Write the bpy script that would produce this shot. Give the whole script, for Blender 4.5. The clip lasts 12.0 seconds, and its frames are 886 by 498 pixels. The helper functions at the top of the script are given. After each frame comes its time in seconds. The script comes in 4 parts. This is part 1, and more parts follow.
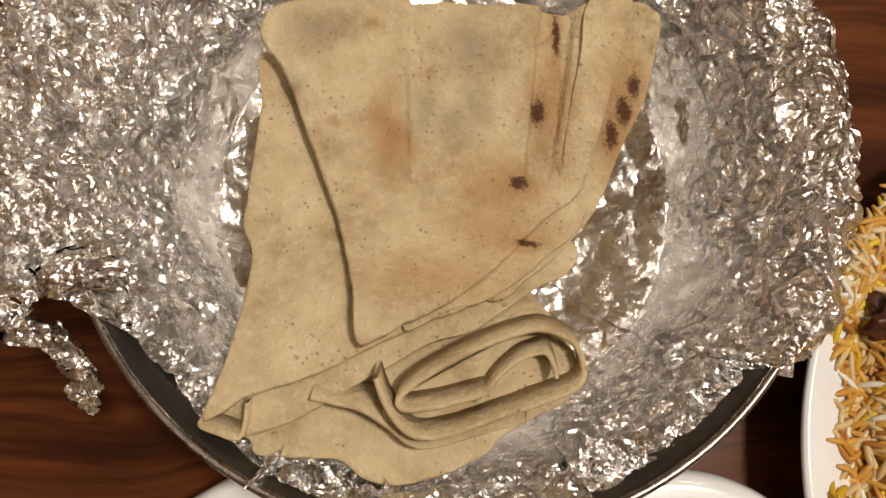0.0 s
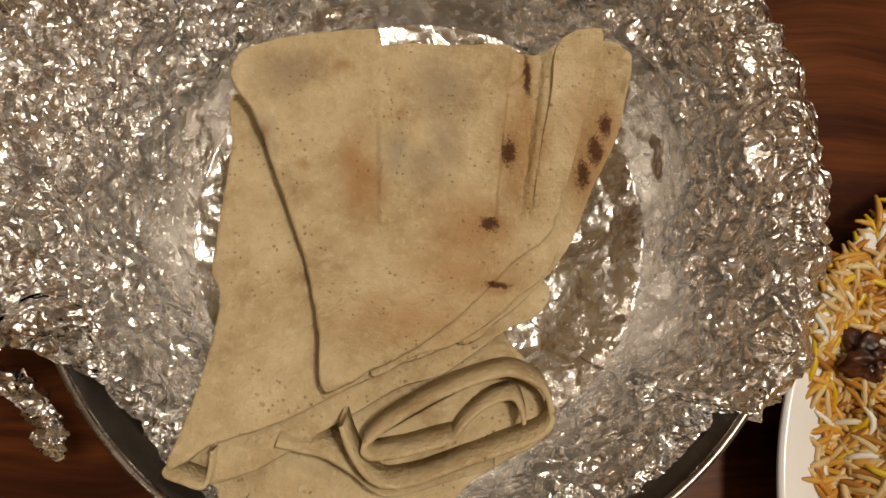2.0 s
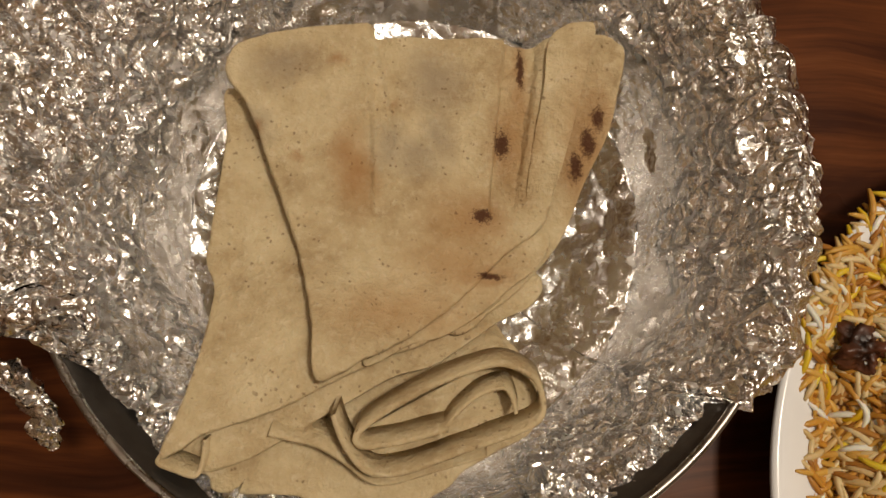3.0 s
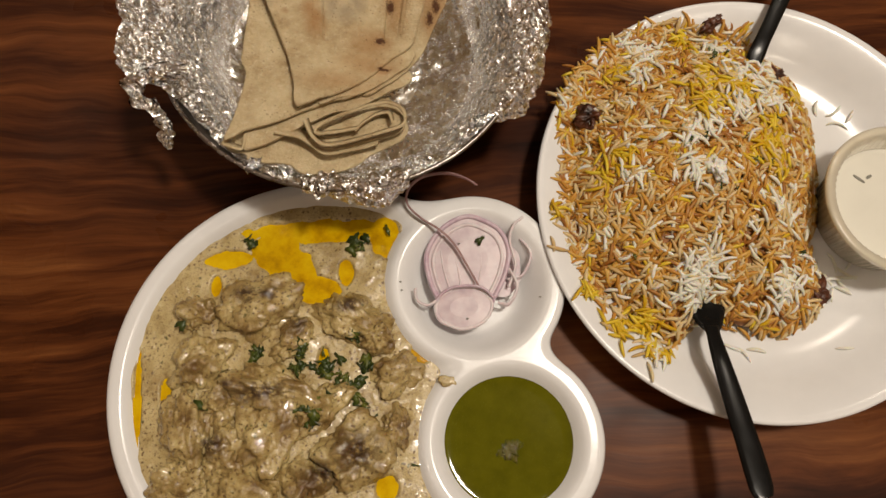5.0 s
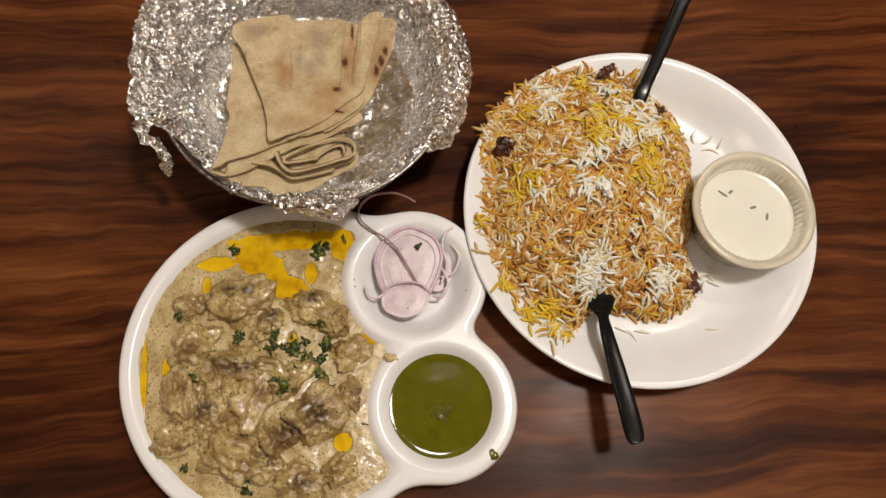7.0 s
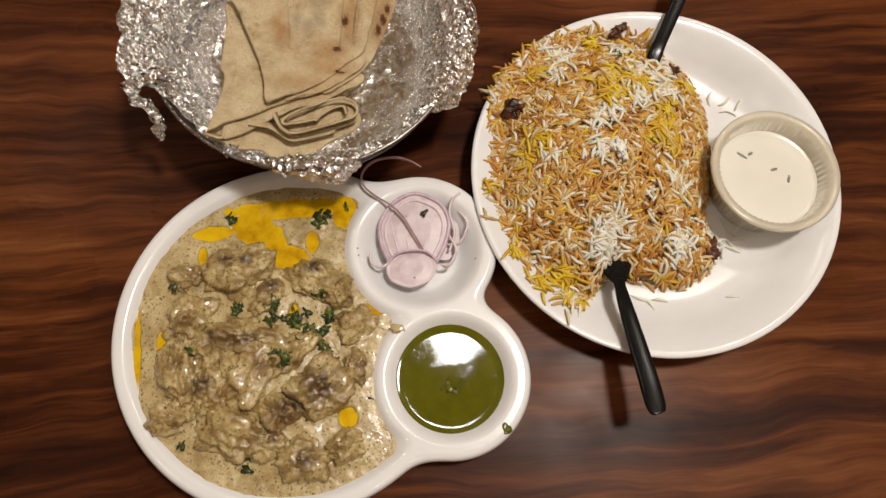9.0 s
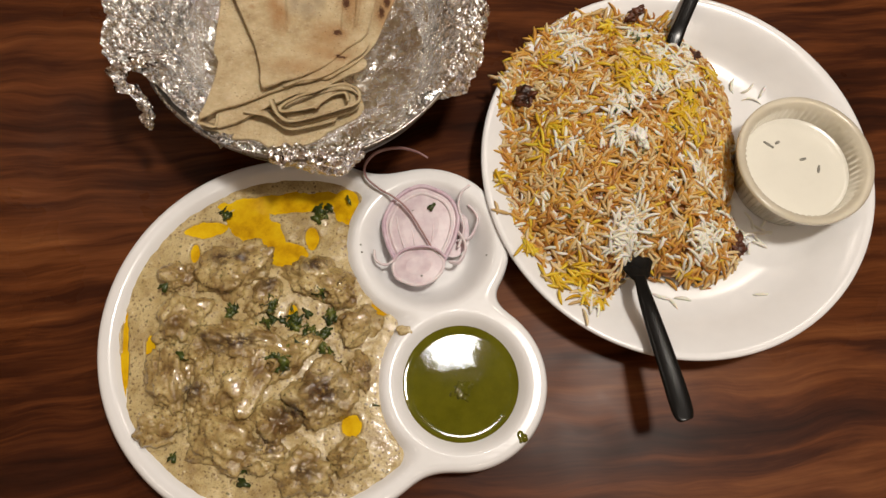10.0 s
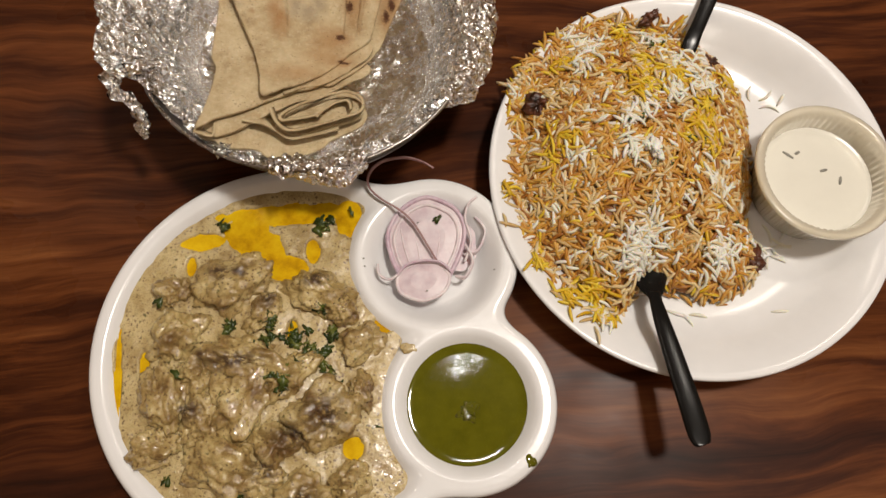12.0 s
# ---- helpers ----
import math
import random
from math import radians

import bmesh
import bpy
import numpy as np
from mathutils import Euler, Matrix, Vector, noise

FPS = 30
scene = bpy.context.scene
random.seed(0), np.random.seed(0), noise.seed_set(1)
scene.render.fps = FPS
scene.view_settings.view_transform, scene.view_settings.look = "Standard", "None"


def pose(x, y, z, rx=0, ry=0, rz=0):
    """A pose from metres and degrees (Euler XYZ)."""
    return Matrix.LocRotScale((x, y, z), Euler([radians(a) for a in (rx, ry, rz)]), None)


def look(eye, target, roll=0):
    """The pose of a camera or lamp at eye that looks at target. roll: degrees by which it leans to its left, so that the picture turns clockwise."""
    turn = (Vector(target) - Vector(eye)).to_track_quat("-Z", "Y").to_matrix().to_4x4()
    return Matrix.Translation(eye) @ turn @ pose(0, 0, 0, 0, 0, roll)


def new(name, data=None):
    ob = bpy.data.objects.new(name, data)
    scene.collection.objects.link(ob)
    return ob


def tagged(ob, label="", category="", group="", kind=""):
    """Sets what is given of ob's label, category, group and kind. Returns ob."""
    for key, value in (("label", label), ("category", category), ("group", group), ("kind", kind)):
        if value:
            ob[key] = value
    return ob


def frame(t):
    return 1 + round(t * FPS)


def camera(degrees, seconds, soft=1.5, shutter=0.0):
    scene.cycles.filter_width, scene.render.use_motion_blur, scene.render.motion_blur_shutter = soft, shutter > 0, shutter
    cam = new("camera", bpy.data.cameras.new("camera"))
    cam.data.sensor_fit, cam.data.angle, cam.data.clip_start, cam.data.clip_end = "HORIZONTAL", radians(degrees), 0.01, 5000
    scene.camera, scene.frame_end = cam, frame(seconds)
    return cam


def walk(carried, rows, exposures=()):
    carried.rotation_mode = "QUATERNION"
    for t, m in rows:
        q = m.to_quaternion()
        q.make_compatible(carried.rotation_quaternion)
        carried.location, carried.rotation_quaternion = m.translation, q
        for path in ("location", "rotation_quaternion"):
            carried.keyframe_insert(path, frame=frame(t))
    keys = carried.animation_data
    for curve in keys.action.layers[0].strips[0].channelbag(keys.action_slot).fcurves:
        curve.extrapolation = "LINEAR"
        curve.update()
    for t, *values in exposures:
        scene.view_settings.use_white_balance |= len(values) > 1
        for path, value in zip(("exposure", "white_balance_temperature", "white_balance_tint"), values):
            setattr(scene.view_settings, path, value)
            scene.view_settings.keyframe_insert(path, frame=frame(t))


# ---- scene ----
import collections

cam = camera(62.7, 12.0)
PATH = [
    (0, (0.023, 0.006, 0.261), (0.106, 0.458, -1.686), 9.1),
    (0.5, (0.036, 0.022, 0.259), (0.103, 0.469, -1.689), 7.5),
    (1, (0.039, 0.016, 0.261), (0.1, 0.472, -1.685), 6.5),
    (1.5, (0.033, 0.017, 0.262), (0.116, 0.481, -1.682), 8.7),
    (2, (0.032, 0.015, 0.263), (0.114, 0.492, -1.678), 8.3),
    (2.5, (0.034, 0.014, 0.263), (0.116, 0.493, -1.677), 8.2),
    (2.7, (0.033, 0.013, 0.263), (0.115, 0.495, -1.676), 8.1),
    (4.3, (0.059, -0.071, 0.322), (0.06, 0.442, -1.611), -0.6),
    (4.5, (0.061, -0.102, 0.351), (0.086, 0.409, -1.582), 1.4),
    (5, (0.066, -0.154, 0.438), (0.161, 0.353, -1.494), 7.8),
    (5.5, (0.081, -0.185, 0.518), (0.2, 0.35, -1.406), 9.2),
    (6, (0.082, -0.199, 0.544), (0.205, 0.356, -1.373), 9.3),
    (6.5, (0.092, -0.199, 0.534), (0.212, 0.365, -1.381), 8.8),
    (7, (0.095, -0.198, 0.539), (0.213, 0.373, -1.374), 8.1),
    (9, (0.089, -0.213, 0.508), (0.21, 0.358, -1.405), 7.7),
    (9.5, (0.088, -0.212, 0.504), (0.211, 0.36, -1.408), 7.8),
    (10, (0.084, -0.207, 0.476), (0.209, 0.369, -1.435), 7.7),
    (10.5, (0.088, -0.195, 0.463), (0.205, 0.372, -1.452), 7.2),
    (11, (0.085, -0.193, 0.46), (0.21, 0.384, -1.45), 7.9),
    (11.5, (0.084, -0.19, 0.463), (0.2, 0.381, -1.45), 7.1),
    (12, (0.084, -0.193, 0.461), (0.2, 0.383, -1.45), 7.1),
]
walk(cam, [(t, look(eye, target, roll)) for t, eye, target, roll in PATH],
     [(0.0, 0.06, 6700, 10), (0.4, -0.20, 7150, 10), (2.7, -0.30, 7250, 10), (4.3, -0.38, 7250, 10), (5.0, -0.24, 6950, 10), (5.5, -0.12, 6750, 10), (6.5, -0.02, 6540, 10), (12.0, -0.03, 6500, 10)])

# ---- light ----
world = bpy.data.worlds.new("room_air")
world.use_nodes = True
world.node_tree.nodes["Background"].inputs["Color"].default_value = (0.9, 0.75, 0.6, 1)
world.node_tree.nodes["Background"].inputs["Strength"].default_value = 0.006
scene.world = world


def lamp(name, place, target, size, watts, colour, size_y=None):
    data = bpy.data.lights.new(name, "AREA")
    data.shape = "RECTANGLE" if size_y else "DISK"
    data.size, data.energy, data.color = size, watts, colour
    if size_y:
        data.size_y = size_y
    ob = new(name, data)
    ob.matrix_world = look(place, target)
    return ob


lamp("key_lamp", (0.78, 0.073, 2.44), (0.12, 0.0, 0.0), 0.31, 44, (1.0, 0.92, 0.82))
lamp("far_lamp", (1.12, 1.06, 2.1), (0.2, 0.05, 0.0), 0.12, 5, (1.0, 0.90, 0.78))
lamp("ceiling_lamp", (0.272, 0.205, 2.3), (0.272, 0.204, 0.0), 0.13, 2.0, (1.0, 0.95, 0.9), 0.075)
# added unseen lamps: more glints on the foil and fill for the room
for x, y in ((-1.3, 1.3), (-1.5, -0.7), (0.6, -1.6), (1.7, -0.6), (0.1, 1.9)):
    lamp("foil_fill", (x, y, 2.55), (x, y, 0.0), 0.34, 5.4, (1.0, 0.88, 0.74))
scene.view_settings.exposure = 0.0


# ---- materials ----
def mat(name):
    m = bpy.data.materials.new(name)
    m.use_nodes = True
    return m, m.node_tree, m.node_tree.nodes["Principled BSDF"]


def put(nt, socket, value):
    if isinstance(value, bpy.types.NodeSocket):
        nt.links.new(value, socket)
    elif value is not None:
        socket.default_value = value


def node(nt, kind, out=0, ins=None, **props):
    n = nt.nodes.new(kind)
    for k, v in props.items():
        if k == "operation":
            n.operation = v
        elif k == "data_type":
            n.data_type = v
        elif k == "blend_type":
            n.blend_type = v
        elif k == "feature":
            n.feature = v
    for k, v in (ins or {}).items():
        put(nt, n.inputs[k], v)
    return n.outputs[out]


def math2(nt, op, a, b=None, clamp=False):
    n = nt.nodes.new("ShaderNodeMath")
    n.operation, n.use_clamp = op, clamp
    put(nt, n.inputs[0], a)
    put(nt, n.inputs[1], b)
    return n.outputs[0]


def vec2(nt, op, a, b=None, scale=None):
    n = nt.nodes.new("ShaderNodeVectorMath")
    n.operation = op
    put(nt, n.inputs[0], a)
    put(nt, n.inputs[1], b)
    if scale is not None:
        put(nt, n.inputs[3], scale)
    return n.outputs[0]


def mix(nt, fac, a, b, blend="MIX"):
    n = nt.nodes.new("ShaderNodeMix")
    n.data_type, n.blend_type = "RGBA", blend
    put(nt, n.inputs[0], fac)
    put(nt, n.inputs[6], a if not isinstance(a, tuple) else (*a, 1)[:4])
    put(nt, n.inputs[7], b if not isinstance(b, tuple) else (*b, 1)[:4])
    return n.outputs[2]


def ramp(nt, fac, stops):
    n = nt.nodes.new("ShaderNodeValToRGB")
    e = n.color_ramp.elements
    while len(e) < len(stops):
        e.new(0.5)
    for el, (p, c) in zip(e, stops):
        el.position = p
        el.color = (*c, 1) if isinstance(c, tuple) else (c, c, c, 1)
    put(nt, n.inputs[0], fac)
    return n.outputs[0]


def coords(nt):
    return nt.nodes.new("ShaderNodeTexCoord").outputs["Object"]


def mapped(nt, v, scale=(1, 1, 1), turn=0.0):
    n = nt.nodes.new("ShaderNodeMapping")
    put(nt, n.inputs[0], v)
    n.inputs["Scale"].default_value = scale
    n.inputs["Rotation"].default_value = (0, 0, radians(turn))
    return n.outputs[0]


def noise_tex(nt, v, scale, detail=4, rough=0.55, distort=0.0, out=0):
    return node(nt, "ShaderNodeTexNoise", out, {"Vector": v, "Scale": scale, "Detail": detail, "Roughness": rough, "Distortion": distort})


def cells(nt, v, scale, out="Distance"):
    return node(nt, "ShaderNodeTexVoronoi", out, {"Vector": v, "Scale": scale})


def bump(nt, height, strength, distance):
    return node(nt, "ShaderNodeBump", 0, {"Height": height, "Strength": strength, "Distance": distance})


def spots(nt, v, places, soft=0.5):
    """1 inside flat round places (x, y, rx, ry), falling to 0 outside."""
    total = None
    for x, y, rx, ry in places:
        d = vec2(nt, "MULTIPLY", vec2(nt, "SUBTRACT", v, (x, y, 0)), (1 / rx, 1 / ry, 0))
        n = nt.nodes.new("ShaderNodeVectorMath")
        n.operation = "LENGTH"
        put(nt, n.inputs[0], d)
        f = math2(nt, "DIVIDE", math2(nt, "SUBTRACT", 1.0 + soft, n.outputs["Value"]), 2 * soft, True)
        total = f if total is None else math2(nt, "MAXIMUM", total, f)
    return total


def wobbled(nt, v, scale, amount):
    n = noise_tex(nt, v, scale, 4, 0.6, 0, 1)
    return vec2(nt, "ADD", v, vec2(nt, "MULTIPLY", vec2(nt, "SUBTRACT", n, (0.5, 0.5, 0.5)), (amount, amount, amount)))


def wood_mat():
    m, nt, b = mat("table_wood")
    v = coords(nt)
    bend = wobbled(nt, v, 2.2, 0.10)
    streak = noise_tex(nt, mapped(nt, bend, (1.5, 12, 1), -4), 1.5, 7, 0.66, 0.9)
    broad = noise_tex(nt, mapped(nt, bend, (1.0, 5.5, 1), -3), 1.3, 3, 0.5, 0.3)
    fine = noise_tex(nt, mapped(nt, bend, (12, 200, 1), -4), 2.0, 4, 0.6)
    mid = noise_tex(nt, mapped(nt, bend, (3.2, 48, 1), -4), 1.7, 5, 0.62, 0.5)
    tone = math2(nt, "ADD", math2(nt, "ADD", math2(nt, "MULTIPLY", streak, 0.38), math2(nt, "MULTIPLY", broad, 0.34)), math2(nt, "MULTIPLY", mid, 0.34))
    col = ramp(nt, tone, [(0.41, (0.013, 0.0033, 0.0012)), (0.48, (0.046, 0.0118, 0.0037)), (0.55, (0.125, 0.036, 0.0100)), (0.65, (0.25, 0.088, 0.026))])
    col = mix(nt, math2(nt, "MULTIPLY", fine, 0.58), col, (0.028, 0.010, 0.005))
    put(nt, b.inputs["Base Color"], col)
    smear = noise_tex(nt, v, 9, 4, 0.6)
    put(nt, b.inputs["Roughness"], ramp(nt, smear, [(0.35, 0.24), (0.7, 0.42)]))
    b.inputs["Specular IOR Level"].default_value = 0.07
    put(nt, b.inputs["Normal"], bump(nt, fine, 0.10, 0.0004))
    return m


def plain_mat(name, colour, rough, spec=0.5, mottling=0.06, scale=14, metal=0.0, coat=0.0, bump_scale=60, bump_amount=0.0):
    m, nt, b = mat(name)
    v = coords(nt)
    n = noise_tex(nt, v, scale, 5, 0.6)
    low = tuple(c * (1 - mottling * 2) for c in colour)
    high = tuple(min(1, c * (1 + mottling)) for c in colour)
    put(nt, b.inputs["Base Color"], ramp(nt, n, [(0.3, low), (0.7, high)]))
    put(nt, b.inputs["Roughness"], ramp(nt, noise_tex(nt, v, scale * 3, 4), [(0.3, max(0.02, rough * 0.8)), (0.7, min(1, rough * 1.2))]))
    b.inputs["Specular IOR Level"].default_value = spec
    b.inputs["Metallic"].default_value = metal
    b.inputs["Coat Weight"].default_value = coat
    b.inputs["Coat Roughness"].default_value = 0.08
    if bump_amount:
        put(nt, b.inputs["Normal"], bump(nt, noise_tex(nt, v, bump_scale, 5), 0.5, bump_amount))
    return m


def plate_mat():
    m, nt, b = mat("white_melamine")
    v = coords(nt)
    n = noise_tex(nt, v, 22, 5, 0.6)
    put(nt, b.inputs["Base Color"], ramp(nt, n, [(0.3, (0.72, 0.72, 0.725)), (0.7, (0.79, 0.79, 0.795))]))
    scratch = noise_tex(nt, mapped(nt, wobbled(nt, v, 20, 0.02), (60, 900, 1), 37), 1, 3)
    put(nt, b.inputs["Roughness"], ramp(nt, scratch, [(0.3, 0.14), (0.75, 0.26)]))
    put(nt, b.inputs["Normal"], bump(nt, noise_tex(nt, v, 60, 3), 0.12, 0.0006))
    return m


def foil_mat():
    m, nt, b = mat("crumpled_foil")
    v = coords(nt)
    b.inputs["Metallic"].default_value = 1.0
    put(nt, b.inputs["Base Color"], ramp(nt, noise_tex(nt, v, 120, 4), [(0.3, (0.90, 0.88, 0.86)), (0.7, (0.96, 0.95, 0.935))]))
    put(nt, b.inputs["Roughness"], ramp(nt, noise_tex(nt, v, 300, 3), [(0.3, 0.17), (0.7, 0.31)]))
    crumple = node(nt, "ShaderNodeAttribute", "Fac")
    crumple.node.attribute_name = "crumple"
    # folded facets of several sizes, meeting along sharp creases
    height = None
    bent = wobbled(nt, v, 70, 0.006)
    for scale, gain, stretch, turn in ((70, 0.46, (1, 0.6, 0.8), 25), (150, 0.72, (0.6, 1, 0.8), -35), (330, 0.55, (1, 0.7, 0.8), 70)):
        c = node(nt, "ShaderNodeTexVoronoi", "Distance", {"Vector": mapped(nt, bent, stretch, turn), "Scale": scale}, feature="DISTANCE_TO_EDGE")
        patch = ramp(nt, noise_tex(nt, v, scale * 0.6, 2), [(0.35, 0.25), (0.62, 1.0)])
        t = math2(nt, "MULTIPLY", math2(nt, "MULTIPLY", c, gain * 2.0 / scale), patch)
        height = t if height is None else math2(nt, "ADD", height, t)
    height = math2(nt, "MULTIPLY", height, crumple)
    put(nt, b.inputs["Normal"], bump(nt, height, 1.0, 1.0))
    return m


def roti_mat():
    m, nt, b = mat("flatbread")
    v = coords(nt)
    tone = noise_tex(nt, v, 46, 8, 0.68)
    col = ramp(nt, tone, [(0.33, (0.36, 0.255, 0.135)), (0.45, (0.475, 0.365, 0.212)), (0.55, (0.54, 0.43, 0.260)), (0.68, (0.62, 0.51, 0.325))])
    flour = noise_tex(nt, v, 320, 5, 0.7)
    col = mix(nt, math2(nt, "MULTIPLY", ramp(nt, flour, [(0.52, 0.0), (0.7, 1.0)]), 0.40), col, (0.70, 0.60, 0.42))
    # toasted orange clouds
    toast = spots(nt, wobbled(nt, v, 40, 0.012), [(0.017, 0.086, 0.005, 0.012), (0.047, 0.058, 0.014, 0.008), (0.066, 0.100, 0.005, 0.020), (0.088, 0.095, 0.008, 0.020), (0.030, 0.044, 0.016, 0.007), (0.048, 0.070, 0.010, 0.010)], 0.7)
    col = mix(nt, math2(nt, "MULTIPLY", toast, 0.50), col, (0.36, 0.180, 0.058))
    grey = spots(nt, wobbled(nt, v, 60, 0.014), [(0.027, 0.094, 0.005, 0.006), (0.035, 0.091, 0.007, 0.005), (0.042, 0.114, 0.007, 0.009), (0.042, 0.098, 0.004, 0.008), (-0.004, 0.118, 0.008, 0.006), (-0.010, 0.100, 0.004, 0.005)], 0.8)
    col = mix(nt, math2(nt, "MULTIPLY", grey, 0.55), col, (0.235, 0.185, 0.135))
    # scattered scorch flecks
    fleck = ramp(nt, cells(nt, wobbled(nt, v, 300, 0.003), 260), [(0.12, 1.0), (0.22, 0.0)])
    rare = ramp(nt, noise_tex(nt, v, 48, 4, 0.65), [(0.60, 0.0), (0.68, 1.0)])
    col = mix(nt, math2(nt, "MULTIPLY", math2(nt, "MULTIPLY", fleck, rare), 0.55), col, (0.10, 0.050, 0.022))
    tiny = ramp(nt, cells(nt, wobbled(nt, v, 500, 0.002), 430), [(0.12, 1.0), (0.24, 0.0)])
    few = ramp(nt, noise_tex(nt, v, 70, 4, 0.7), [(0.50, 0.0), (0.57, 1.0)])
    col = mix(nt, math2(nt, "MULTIPLY", math2(nt, "MULTIPLY", tiny, few), 0.6), col, (0.13, 0.065, 0.026))
    # burnt patches
    scorched = [(0.0550, 0.0730, 0.0050, 0.0038), (0.0615, 0.0955, 0.0038, 0.0068), (0.0918, 0.1040, 0.0034, 0.0055), (0.0885, 0.0965, 0.0036, 0.0070), (0.0845, 0.0890, 0.0034, 0.0065),
                (0.0680, 0.1190, 0.0018, 0.0100), (0.056, 0.0545, 0.006, 0.0016), (0.0175, 0.0850, 0.0032, 0.0060), (0.0140, 0.0910, 0.0030, 0.0040), (0.0130, 0.1200, 0.0020, 0.0016), (0.0010, 0.0890, 0.0012, 0.0012), (0.0300, 0.1060, 0.0010, 0.0015), (-0.0100, 0.0980, 0.0014, 0.0014)]
    halo = spots(nt, wobbled(nt, v, 150, 0.008), scorched, 0.95)
    col = mix(nt, math2(nt, "MULTIPLY", halo, 0.55), col, (0.30, 0.135, 0.042))
    burn = spots(nt, wobbled(nt, v, 260, 0.0028), scorched[:7], 0.80)
    speck = math2(nt, "SUBTRACT", math2(nt, "MULTIPLY", burn, 0.76), noise_tex(nt, v, 850, 5, 0.9))
    col = mix(nt, math2(nt, "MULTIPLY", ramp(nt, speck, [(0.0, 0.0), (0.16, 1.0)]), 0.93), col, (0.062, 0.019, 0.007))
    put(nt, b.inputs["Base Color"], col)
    b.inputs["Roughness"].default_value = 0.72
    b.inputs["Specular IOR Level"].default_value = 0.25
    b.inputs["Subsurface Weight"].default_value = 0.08
    b.inputs["Subsurface Radius"].default_value = (0.004, 0.002, 0.001)
    h = math2(nt, "ADD", math2(nt, "MULTIPLY", noise_tex(nt, v, 90, 5, 0.6), 0.8), math2(nt, "ADD", math2(nt, "MULTIPLY", flour, 0.55), math2(nt, "MULTIPLY", noise_tex(nt, v, 700, 3, 0.6), 0.14)))
    put(nt, b.inputs["Normal"], bump(nt, h, 1.0, 0.0024))
    return m


def sauce_mat(name, meat):
    m, nt, b = mat(name)
    v = coords(nt)
    tone = noise_tex(nt, v, 60, 6, 0.62)
    if meat:
        col = ramp(nt, tone, [(0.34, (0.140, 0.076, 0.022)), (0.43, (0.29, 0.194, 0.068)), (0.54, (0.42, 0.310, 0.124)), (0.67, (0.56, 0.445, 0.210))])
        seared = spots(nt, wobbled(nt, v, 120, 0.012), [(0.034, -0.157, 0.010, 0.010), (-0.017, -0.124, 0.016, 0.004), (-0.026, -0.068, 0.006, 0.004), (-0.015, -0.069, 0.004, 0.003), (0.032, -0.077, 0.007, 0.004), (0.016, -0.168, 0.010, 0.006), (-0.043, -0.150, 0.007, 0.006), (-0.002, -0.187, 0.006, 0.007), (0.002, -0.086, 0.004, 0.006), (-0.036, -0.119, 0.003, 0.003), (0.021, -0.202, 0.007, 0.004)], 0.7)
        blotch = ramp(nt, noise_tex(nt, v, 210, 5, 0.7), [(0.40, 0.0), (0.50, 1.0)])
        col = mix(nt, math2(nt, "MULTIPLY", math2(nt, "MULTIPLY", seared, blotch), 0.95), col, (0.032, 0.014, 0.008))
    else:
        col = ramp(nt, tone, [(0.33, (0.30, 0.205, 0.080)), (0.46, (0.43, 0.325, 0.145)), (0.64, (0.55, 0.44, 0.225))])
    grit = ramp(nt, cells(nt, wobbled(nt, v, 260, 0.004), 360), [(0.16, 1.0), (0.36, 0.0)])
    some = ramp(nt, noise_tex(nt, v, 120, 3), [(0.36, 0.25), (0.54, 1.0)])
    col = mix(nt, math2(nt, "MULTIPLY", math2(nt, "MULTIPLY", grit, some), 0.85), col, (0.085, 0.036, 0.013))
    dust = ramp(nt, noise_tex(nt, v, 900, 3, 0.7), [(0.54, 0.0), (0.64, 1.0)])
    col = mix(nt, math2(nt, "MULTIPLY", dust, 0.5), col, (0.15, 0.075, 0.022))
    green = ramp(nt, cells(nt, wobbled(nt, v, 190, 0.006), 210), [(0.14, 1.0), (0.25, 0.0)])
    sprinkled = ramp(nt, noise_tex(nt, v, 60, 4, 0.65), [(0.52, 0.0), (0.60, 1.0)])
    col = mix(nt, math2(nt, "MULTIPLY", math2(nt, "MULTIPLY", green, sprinkled), 0.8), col, (0.075, 0.075, 0.014))
    put(nt, b.inputs["Base Color"], col)
    put(nt, b.inputs["Roughness"], ramp(nt, noise_tex(nt, v, 130, 4), [(0.3, 0.24), (0.7, 0.46)]))
    h = math2(nt, "ADD", noise_tex(nt, v, 110, 5, 0.62), math2(nt, "MULTIPLY", noise_tex(nt, v, 460, 3), 0.25))
    put(nt, b.inputs["Normal"], bump(nt, h, 0.9, 0.0018 if meat else 0.0013))
    b.inputs["Coat Weight"].default_value = 1.0 if meat else 0.35
    b.inputs["Coat Roughness"].default_value = 0.08
    put(nt, b.inputs["Coat Normal"], bump(nt, noise_tex(nt, v, 100, 2.5, 0.5), 1.0, 0.0042 if meat else 0.0020))
    b.inputs["Subsurface Weight"].default_value = 0.05
    b.inputs["Subsurface Radius"].default_value = (0.003, 0.0015, 0.0006)
    return m


def oil_mat():
    m, nt, b = mat("yellow_oil")
    v = coords(nt)
    put(nt, b.inputs["Base Color"], ramp(nt, noise_tex(nt, v, 70, 5, 0.65), [(0.32, (0.40, 0.20, 0.004)), (0.48, (0.60, 0.35, 0.005)), (0.66, (0.70, 0.46, 0.010))]))
    b.inputs["Roughness"].default_value = 0.06
    put(nt, b.inputs["Normal"], bump(nt, noise_tex(nt, v, 60, 3), 0.3, 0.0006))
    return m


